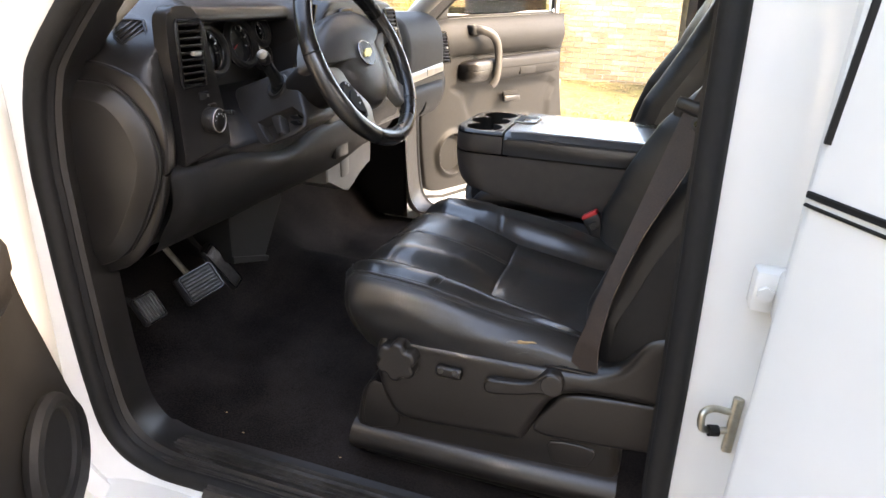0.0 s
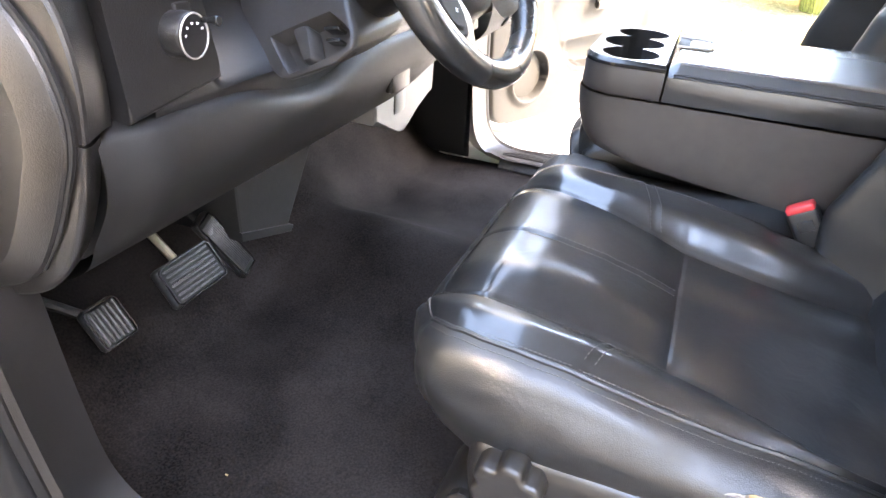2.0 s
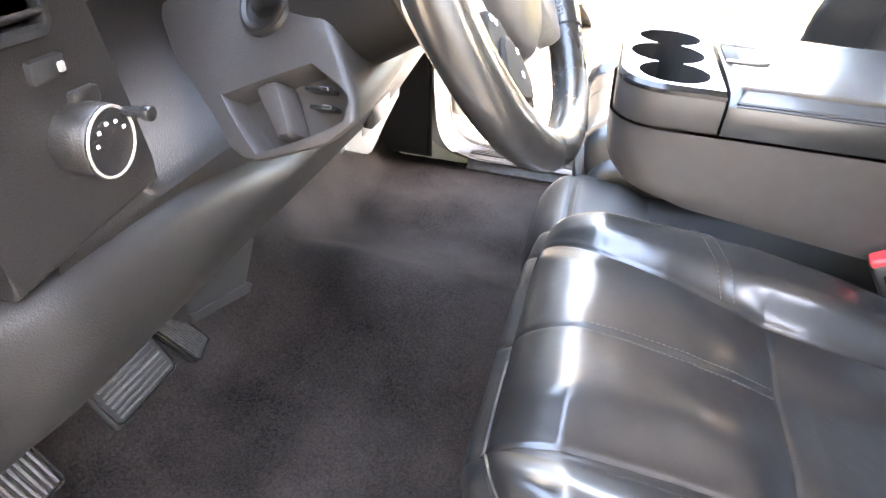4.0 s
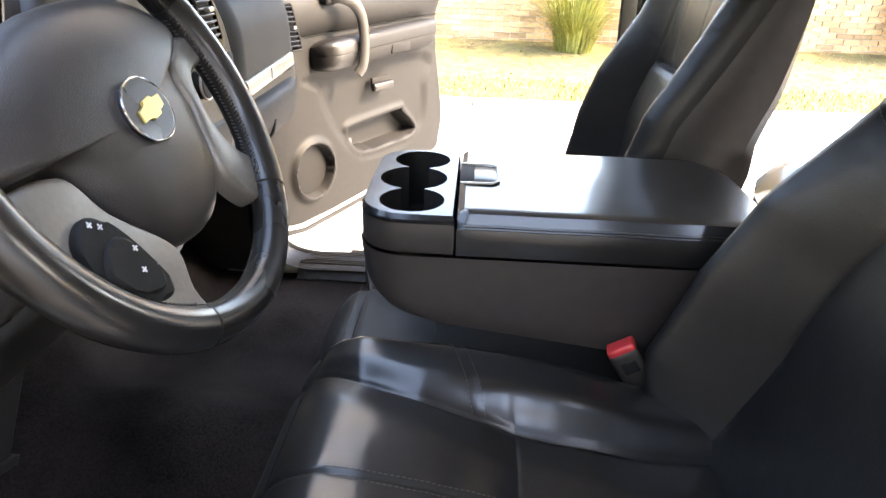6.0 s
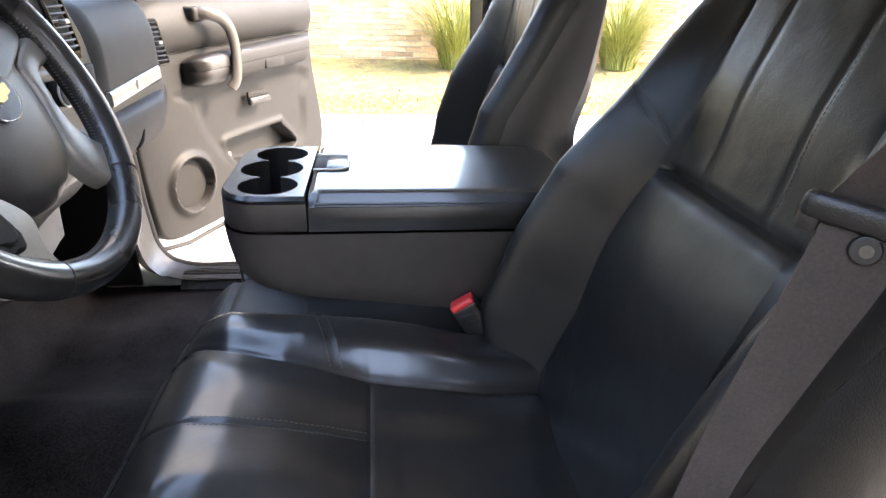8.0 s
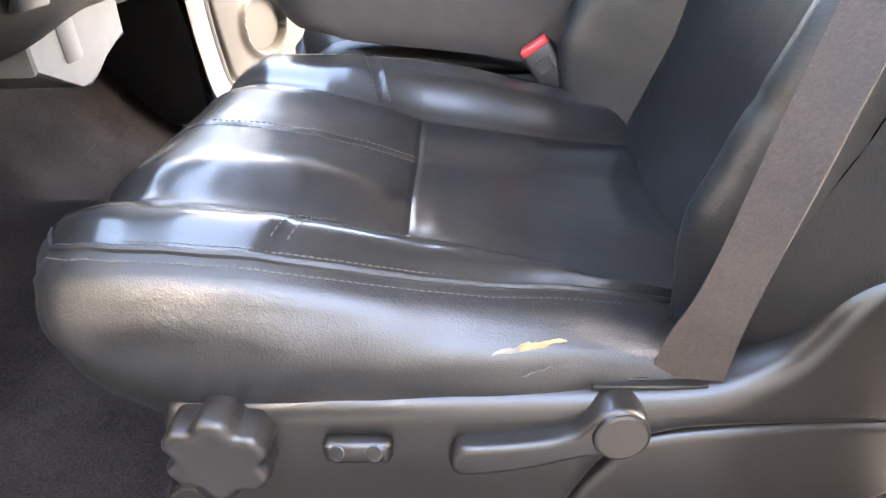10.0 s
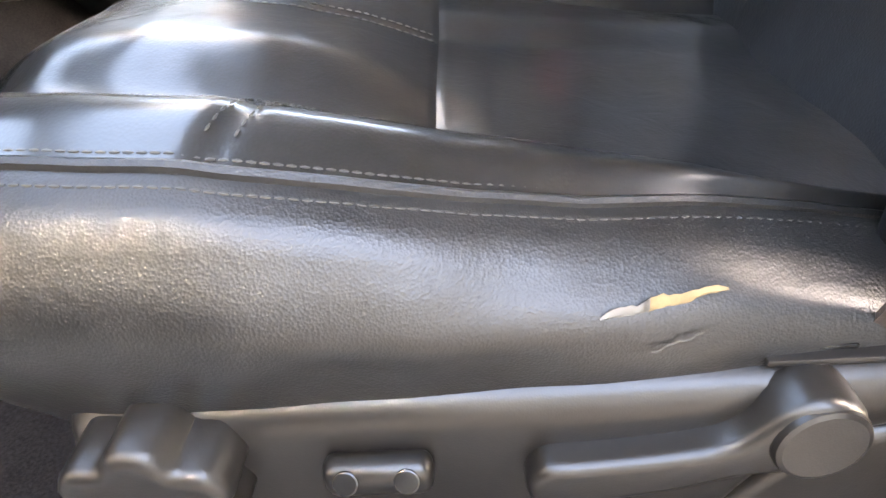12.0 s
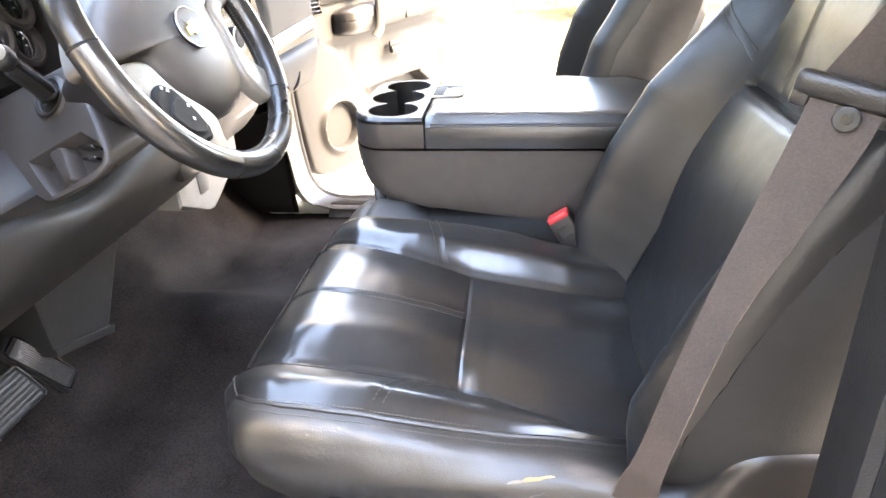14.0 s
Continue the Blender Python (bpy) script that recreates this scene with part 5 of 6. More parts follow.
def vent(center, wide, tall, count, yaw, slat_mat=PLASTIC, parent=dash, tab=True, shear=0.0):
    """A slatted air vent that looks to the rear, turned by yaw."""
    m = Matrix.Translation(center) @ Euler((0, 0, radians(yaw))).to_matrix().to_4x4() @ Matrix(((1, 0, 0, 0), (0, 1, shear, 0), (0, 0, 1, 0), (0, 0, 0, 1)))
    v = part("air_vent", rbox((-0.010, 0, 0), (0.016, wide, tall), 0.004, 2, m), RUBBER, parent, "black slatted air vent")
    fr = [(0.002, a * wide / 2, b * tall / 2) for a, b in ((-1, -0.9), (-0.9, -1), (0.9, -1), (1, -0.9), (1, 0.9), (0.9, 1), (-0.9, 1), (-1, 0.9))]
    part("vent_frame", moved(tube(fr, 0.004, 6, closed=True), m), GLOSS, v)
    for k in range(count):
        z = -tall / 2 + tall * (k + 0.7) / (count + 0.4)
        part("slat", moved(rbox((0, 0, 0), (0.014, wide * 0.96, 0.0032), 0.001, 1), m @ Matrix.Translation((-0.001, 0, z)) @ Euler((0, radians(-28), 0)).to_matrix().to_4x4()), slat_mat, v)
    if tab:
        part("vent_tab", rbox((0.008, wide * 0.1, 0.0), (0.012, wide * 0.32, 0.008), 0.003, 2, m), SILVER, v)
    return v


pod = part("vent_pod", prism([tuple(q) for q in spline([(-0.733, 1.172), (-0.740, 1.30), (-0.742, 1.40), (-0.737, 1.436), (-0.720, 1.450), (-0.680, 1.450), (-0.655, 1.432), (-0.620, 1.30), (-0.596, 1.190)], 5)], "x", -0.490, -0.460, 0.006, 3), PLASTIC, dash, "upright dashboard pod for vent and light switch")
centre_pod = [tuple(q) for q in spline([(-0.235, 1.19), (-0.245, 1.28), (-0.225, 1.38), (-0.175, 1.45), (-0.10, 1.466), (0.15, 1.466), (0.235, 1.448), (0.285, 1.395), (0.322, 1.345), (0.345, 1.265), (0.330, 1.18)], 4)] + [(0.32, 1.12), (-0.22, 1.12)]
part("centre_pod", puffed(centre_pod, "x", [(0, -0.60), (0, -0.474), (0.003, -0.466), (0.008, -0.4615), (0.012, -0.461)]), PLASTIC, dash, "dark grey centre stack surround")
vent((-0.458, -0.693, 1.372), 0.062, 0.112, 9, 0)
vent((-0.456, 0.214, 1.386), 0.066, 0.112, 9, 0, shear=-0.45)
vent((-0.456, -0.115, 1.386), 0.066, 0.112, 9, 0, shear=0.45)
vent((-0.470, 0.772, 1.297), 0.045, 0.115, 9, -22, tab=True, shear=-0.3)
dm = part("dimmer", rbox((-0.459, -0.668, 1.295), (0.008, 0.026, 0.014), 0.003, 2), RUBBER, dash, "small dimmer wheel")
part("dimmer_mark", rbox((-0.4545, -0.661, 1.295), (0.003, 0.005, 0.006), 0.001, 1), IVORY, dm)
knob = part("light_knob", disc((-0.452, -0.657, 1.248), (1, 0.1, 0), 0.024, 0.026, 32, bev=0.003), PLASTIC, dash, "round headlight knob with white marks")
part("knob_ring", ring_bm((-0.4385, -0.655, 1.248), (1, 0.1, 0), 0.0222, 0.0010, 32), SILVER, knob)
for k in range(5):
    a = 0.5 + k * 0.62
    part("knob_mark", rbox((-0.4378, -0.655 + 0.013 * math.cos(a), 1.248 + 0.013 * math.sin(a)), (0.0012, 0.0026, 0.0022), 0.0003, 1), WHITE_MARK, knob)
part("fog_pull", merge(tube([(-0.455, -0.640, 1.262), (-0.425, -0.636, 1.262)], 0.0035, 10), disc((-0.424, -0.636, 1.262), (1, 0, 0), 0.0050, 0.006, 16, bev=0.001)), GLOSS, knob)
part("knob_base", rbox((-0.458, -0.648, 1.272), (0.008, 0.022, 0.012), 0.003, 2), PLASTIC, knob)
# side window grille near the windscreen pillar
gx = Vector((0.95, 0.30, -0.04)).normalized()
gy_ = Vector((-0.46, 0.545, 0.70))
gy_ = (gy_ - gx * gy_.dot(gx)).normalized()
gn = gx.cross(gy_)
gm = Matrix(((gx.x, gy_.x, gn.x, -0.545), (gx.y, gy_.y, gn.y, -0.728), (gx.z, gy_.z, gn.z, 1.3965), (0, 0, 0, 1))) @ Matrix.Translation((0, 0, 0.004))
gco = [tuple(q) for q in spline([(-0.032, 0.022), (-0.024, 0.030), (0.006, 0.031), (0.015, 0.024), (0.037, -0.034), (0.030, -0.042), (-0.016, -0.018), (-0.030, -0.004)], 4, closed=True)]
gr = part("demist_grille", moved(prism(gco, "z", -0.012, 0.0030, 0.001, 1), gm), RUBBER, dash, "slatted demister grille by the pillar")
for k in range(6):
    # each slat runs across the grille, clipped by its outline
    away, hits = -0.022 + 0.0095 * k, []
    for (ax, ay), (bx, by) in zip(gco, gco[1:] + gco[:1]):
        da, db = ax * 0.81 - ay * 0.59 - away, bx * 0.81 - by * 0.59 - away
        if da * db < 0:
            t = da / (da - db)
            hits.append(Vector((ax + (bx - ax) * t, ay + (by - ay) * t, 0.004)))
    if len(hits) == 2:
        part("slat", moved(tube(hits, 0.0021, 6), gm), PLASTIC, gr)
part("grille_rim", moved(tube([(a_, b_, 0.004) for a_, b_ in gco], 0.0032, 6, closed=True), gm), PLASTIC, gr)
# gauges under the hood
for gy, gz, gr_ in ((-0.475, 1.352, 0.046), (-0.365, 1.362, 0.046), (-0.288, 1.385, 0.026), (-0.288, 1.330, 0.026), (-0.545, 1.385, 0.024)):
    g = part("gauge", disc((-0.606, gy, gz), (1, 0, 0.25), gr_, 0.012, 36, bev=0.002), GLOSS, dash, "black round gauge with a chrome rim")
    part("gauge_rim", ring_bm((-0.596, gy, gz + 0.002), (1, 0, 0.25), gr_, 0.0026, 40), CHROME, g)
    part("gauge_hood", ring_bm((-0.585, gy, gz + 0.004), (1, 0, 0.25), gr_ + 0.004, 0.0085, 40), PLASTIC, g)
    for k in range(9):
        a = radians(-40 + 260 * k / 8)
        part("gauge_mark", moved(rbox((0, 0, 0), (0.001, 0.0022, gr_ * 0.16), 0.0002, 1), Matrix.Translation((-0.5985, gy + gr_ * 0.78 * math.cos(a), gz + 0.001 + gr_ * 0.78 * math.sin(a))) @ Euler((a + math.pi / 2, 0, 0)).to_matrix().to_4x4()), WHITE_MARK, g)
    part("needle", tube([(-0.5975, gy, gz), (-0.5975, gy - gr_ * 0.55, gz - gr_ * 0.4)], 0.0014, 5), RED, g)
part("cluster_panel", rbox((-0.635, -0.41, 1.345), (0.02, 0.36, 0.16), 0.01), HANDLE, dash, "satin grey gauge panel")
# centre stack: radio, knobs, climate dials
stk = part("radio_panel", prism([(-0.205, 1.10), (-0.205, 1.315), (0.250, 1.315), (0.300, 1.10)], "x", -0.54, -0.457, 0.012, 3), PLASTIC, dash, "dark centre stack with radio and climate dials")
part("radio", rbox((-0.456, 0.03, 1.345), (0.010, 0.22, 0.055), 0.004, 2), GLOSS, stk)
for yk, zk, rk in ((-0.06, 1.345, 0.016), (0.038, 1.348, 0.016), (0.065, 1.271, 0.023), (0.141, 1.272, 0.023), (-0.02, 1.271, 0.023)):
    kb = part("stack_knob", disc((-0.444, yk, zk), (1, 0, 0.08), rk, 0.022, 28, bev=0.003), RUBBER, stk, "black rubber dial with a silver ring")
    part("stack_ring", ring_bm((-0.436, yk, zk), (1, 0, 0.08), rk, 0.0022, 30), SILVER, kb)
for k in range(5):
    part("stack_button", rbox((-0.450, -0.06 + 0.055 * k, 1.178), (0.008, 0.046, 0.022), 0.003, 2), PLASTIC, stk)
part("stack_pocket", rbox((-0.458, 0.300, 1.265), (0.012, 0.040, 0.075), 0.006, 2), RUBBER, stk)
part("airbag_switch", rbox((-0.459, 0.268, 1.322), (0.006, 0.030, 0.016), 0.002, 1), GLOSS, stk)
# knee panel below the wheel, with the dip for the column
rows = []
for y in np.linspace(-0.772, 0.25, 84):
    dip = math.exp(-((y + 0.41) / 0.12) ** 2)
    f1 = smoothstep(-0.06, 0.20, y)
    e = smoothstep(-0.70, -0.772, y)
    prof = [(-0.56, 1.225 - 0.035 * dip), (-0.52, 1.185 - 0.035 * dip), (-0.463 - 0.012 * e, 1.170 - 0.035 * dip), (-0.446 - 0.02 * e, 1.150 - 0.03 * dip), (-0.452 - 0.02 * e, 1.10), (-0.485 - 0.02 * e, 1.045), (-0.535, 1.00), (-0.61, 0.97), (-0.80, 0.965)]
    rows.append([(q[0], y, q[1] + 0.03 * f1) for q in spline(prof, 4)])
kn = part("knee_panel", grid(rows), SHELL, dash, "dark curved knee panel under the steering column")
part("fuse_door", rbox((-0.463, -0.13, 1.085), (0.016, 0.075, 0.05), 0.004, 2, None), PLASTIC, kn, "small lever door in the knee panel")
part("hood_release", rbox((-0.60, -0.565, 0.985), (0.05, 0.07, 0.008), 0.003, 1), PLASTIC, kn)
# rounded end cover that faces the door: a flat plate with a broad worn bevel
endc = [(-0.80, 0.97), (-0.80, 1.322), (-0.645, 1.326), (-0.564, 1.326), (-0.525, 1.316), (-0.492, 1.290), (-0.468, 1.254), (-0.457, 1.205), (-0.464, 1.165), (-0.480, 1.130), (-0.510, 1.075), (-0.552, 1.018), (-0.600, 0.985), (-0.660, 0.965), (-0.72, 0.962)]
eo = [tuple(q) for q in spline(endc, 5, closed=True)]
ec = part("end_cover", puffed(eo, "y", [(0.001, -0.785), (0, -0.806), (0.0015, -0.8095), (0.004, -0.8115), (0.026, -0.8255), (0.028, -0.8262)]), PLASTIC, dash, "rounded dark end cover with a broad worn bevel", angle=14)
part("cover_gap", tube([(x, -0.8015, z) for x, z in [tuple(q) for q in spline(endc[1:12], 6)]], 0.0030, 6), RUBBER, ec)
fair_edge = [(-0.457, 1.173), (-0.451, 1.205), (-0.448, 1.242), (-0.453, 1.280), (-0.466, 1.308), (-0.487, 1.331), (-0.515, 1.344), (-0.561, 1.356), (-0.620, 1.360), (-0.70, 1.362), (-0.80, 1.362)]
cover_edge = [(-0.475, 1.173), (-0.468, 1.205), (-0.476, 1.248), (-0.496, 1.283), (-0.522, 1.305), (-0.545, 1.314), (-0.575, 1.318), (-0.605, 1.318), (-0.645, 1.318), (-0.72, 1.316), (-0.80, 1.314)]
pod_edge = [(-0.478, 1.173), (-0.473, 1.205), (-0.472, 1.242), (-0.474, 1.285), (-0.478, 1.325), (-0.484, 1.362), (-0.490, 1.394), (-0.525, 1.420), (-0.60, 1.436), (-0.70, 1.442), (-0.80, 1.444)]
fe, ce, pe = ([np.array(q) for q in spline(c, 6)] for c in (fair_edge, cover_edge, pod_edge))
rows = []
for k in range(len(fe)):
    u = k / (len(fe) - 1)
    py = -0.742 + 0.050 * smoothstep(0.52, 0.78, u)
    row = [(ce[k][0], -0.800, ce[k][1])]
    for t, y in ((0.35, -0.7955), (0.75, -0.7930), (0.93, -0.7925)):
        q = ce[k] + (fe[k] - ce[k]) * t
        row.append((q[0], y, q[1]))
    row += [(fe[k][0], -0.7900, fe[k][1]), (fe[k][0] + (fe[k][0] - ce[k][0]) * 0.02, -0.7865, fe[k][1] + (fe[k][1] - ce[k][1]) * 0.02)]
    for t in (0.06, 0.2, 0.4, 0.6, 0.8, 1.0):
        q = fe[k] + (pe[k] - fe[k]) * t
        row.append((q[0] + 0.004 * math.sin(math.pi * t) * (1 - u), -0.7865 + (py + 0.7865) * t, q[1] + 0.004 * math.sin(math.pi * t)))
    rows.append(row)
rows.insert(0, [(q[0] - 0.07, q[1], q[2] + 0.001) for q in rows[0]])
part("side_fairing", grid(rows), PLASTIC, dash, "dark grained fairing of the dashboard end with a crisp edge", angle=14)
part("dash_core", rbox((-0.665, -0.685, 1.165), (0.27, 0.19, 0.30), 0.01), RUBBER, dash)
cheek = [np.array(q) for q in spline([(-0.457, 1.169), (-0.464, 1.148), (-0.474, 1.115), (-0.500, 1.060), (-0.530, 1.015), (-0.580, 0.972), (-0.645, 0.948), (-0.72, 0.942)], 5)]
rows = []
for k, q in enumerate(cheek):
    t = cheek[min(k + 1, len(cheek) - 1)] - cheek[max(k - 1, 0)]
    n2 = np.array((t[1], -t[0])) / math.hypot(*t)
    n2 = n2 if n2[0] < 0 else -n2
    rows.append([(q[0] + n2[0] * a_, y, q[1] + n2[1] * a_) for a_, y in ((0.050, -0.802), (0.020, -0.7975), (0.006, -0.7950), (0.0015, -0.7925), (0.0, -0.7890), (0.0008, -0.7840), (0.004, -0.7760), (0.009, -0.7660), (0.060, -0.7600))])
rows.insert(0, [(q[0] - 0.06, q[1], q[2]) for q in rows[0]])
part("knee_cheek", grid(rows), PLASTIC, dash, "dark cheek piece beside the knee panel")
structure("dash_underside", rbox((-0.86, 0.0, 1.02), (0.46, 1.56, 0.10), 0.03), RUBBER, "black underside of the dashboard", "dashboard")

hv = thing("heater_box", (-0.62, 0.16, 0.93), "pale plastic heater housing under the dashboard", "heater box")
part("housing", prism([(-0.02, 0.935), (0.10, 0.885), (0.13, 0.875), (0.17, 0.890), (0.20, 0.925), (0.30, 0.935), (0.31, 1.06), (-0.02, 1.06)], "x", -0.74, -0.57, 0.010, 2), IVORY, hv)
part("duct", rbox((-0.60, 0.10, 0.985), (0.07, 0.06, 0.11), 0.01), IVORY, hv)
tun = thing("knee_bolster", (-0.75, -0.25, 0.75), "black closing panel hanging under the dashboard", "closing panel")
part("hump_cover", prism([(-0.355, 0.80), (-0.205, 0.748), (-0.10, 0.90), (-0.10, 0.99), (-0.355, 0.99)], "x", -0.92, -0.68, 0.006, 2), RUBBER, tun)
part("cover_flange", prism([(-0.355, 0.785), (-0.20, 0.733), (-0.19, 0.745), (-0.20, 0.752), (-0.355, 0.805)], "x", -0.90, -0.676, 0.003, 2), RUBBER, tun)

# ---- pedals ----


def pedal(name, center, wide, tall, roll, label, arm_to, ribs, along=True, tilt=35):
    p = thing(name, center, label, "pedal", "pedals")
    m = Matrix.Translation(center) @ Euler((radians(roll), radians(-tilt), 0)).to_matrix().to_4x4()
    pad = part("pad", rbox((0, 0, 0), (0.020, wide, tall), 0.008, 3, m), RUBBER, p, "ribbed black rubber pad")
    part("pad_rim", moved(tube([(0.011, a * wide / 2, b * tall / 2) for a, b in ((-0.92, -0.75), (-0.8, -0.92), (0.8, -0.92), (0.92, -0.75), (0.92, 0.75), (0.8, 0.92), (-0.8, 0.92), (-0.92, 0.75))], 0.0022, 6, closed=True), m), GLOSS, pad)
    for k in range(ribs):
        q = -0.5 + (k + 0.5) / ribs
        size = (0.006, wide * 0.80, tall * 0.45 / ribs) if along else (0.006, wide * 0.45 / ribs, tall * 0.80)
        at = (0.011, 0, q * tall * 0.82) if along else (0.011, q * wide * 0.82, 0)
        part("rib", rbox(at, size, 0.0015, 1, m), HANDLE if name == "brake_pedal" and k == 3 else WORN, pad)
    part("arm", tube(spline([Vector(center) - Vector((0.012, 0, 0)), (Vector(center) + Vector(arm_to)) / 2 + Vector((-0.03, 0, 0.01)), Vector(arm_to)], 5), 0.008, 8), STEEL if name == "brake_pedal" else RUBBER, p)
    return p


pedal("brake_pedal", (-0.708, -0.463, 0.767), 0.132, 0.078, 0, "wide ribbed brake pedal, worn shiny", (-0.86, -0.50, 1.0), 7)
pedal("accelerator_pedal", (-0.717, -0.362, 0.772), 0.046, 0.150, 21, "narrow ribbed accelerator pedal", (-0.88, -0.40, 0.98), 9, along=False, tilt=24)
pedal("parking_brake_pedal", (-0.70, -0.648, 0.785), 0.062, 0.072, 0, "small ribbed parking brake pedal", (-0.78, -0.775, 0.90), 6, along=False)

# ---- doors ----


POCKET = spline([(0.392, 0.893), (0.420, 0.906), (0.715, 0.912), (0.745, 0.900), (0.832, 0.825), (0.825, 0.800), (0.748, 0.790), (0.485, 0.800), (0.405, 0.850)], 4, closed=True)
SCOOP = spline([(0.205, 1.11), (0.237, 1.066), (0.268, 0.988), (0.33, 0.89), (0.43, 0.795), (0.52, 0.768), (0.75, 0.762), (0.86, 0.790), (0.912, 0.86), (0.915, 0.987), (0.90, 1.11)], 4, closed=True)


def depth_in(poly, u, z):
    """How far a place lies inside a closed outline; below nought outside."""
    p = np.array([tuple(q) for q in poly])
    q = np.roll(p, -1, axis=0)
    e, w = q - p, np.array((u, z)) - p
    t = np.clip((w * e).sum(1) / (e * e).sum(1), 0, 1)
    d = np.sqrt(((w - e * t[:, None]) ** 2).sum(1)).min()
    up = (p[:, 1] <= z) != (q[:, 1] <= z)
    cross = p[:, 0] + (z - p[:, 1]) / np.where(up, e[:, 1], 1) * e[:, 0] > u
    return d if (up & cross).sum() % 2 else -d


def moulded_panel(outline):
    """Door panel with a sunk map pocket, a scooped middle and a ringed speaker well."""
    p = np.array(outline)
    q = np.roll(p, -1, axis=0)
    rows = []
    for z in np.linspace(p[:, 1].min() + 0.002, p[:, 1].max() - 0.002, 132):
        hit = (p[:, 1] <= z) != (q[:, 1] <= z)
        us = (p[:, 0] + (z - p[:, 1]) / np.where(hit, q[:, 1] - p[:, 1], 1) * (q[:, 0] - p[:, 0]))[hit]
        u0, u1 = us.min(), us.max()
        row = [(u0 - 0.004, -0.072, z), (u0 - 0.001, -0.012, z)]
        for k in range(151):
            u = u0 + (u1 - u0) * k / 150
            f = -0.014 * smoothstep(-0.018, 0.030, depth_in(SCOOP, u, z))
            dp = depth_in(POCKET, u, z)
            f += 0.010 * bell(dp + 0.008, 0.014) - 0.056 * smoothstep(-0.001, 0.010, dp)
            r = math.hypot(u - 0.187, z - 0.802)
            f += 0.016 * bell(r - 0.098, 0.013) - 0.026 * smoothstep(0.092, 0.082, r)
            rim = min(u - u0, u1 - u, 0.012) / 0.012
            row.append((u, f - 0.012 * (1 - rim) ** 2, z))
        row += [(u1 + 0.001, -0.012, z), (u1 + 0.004, -0.072, z)]
        rows.append(row)
    return grid(rows)


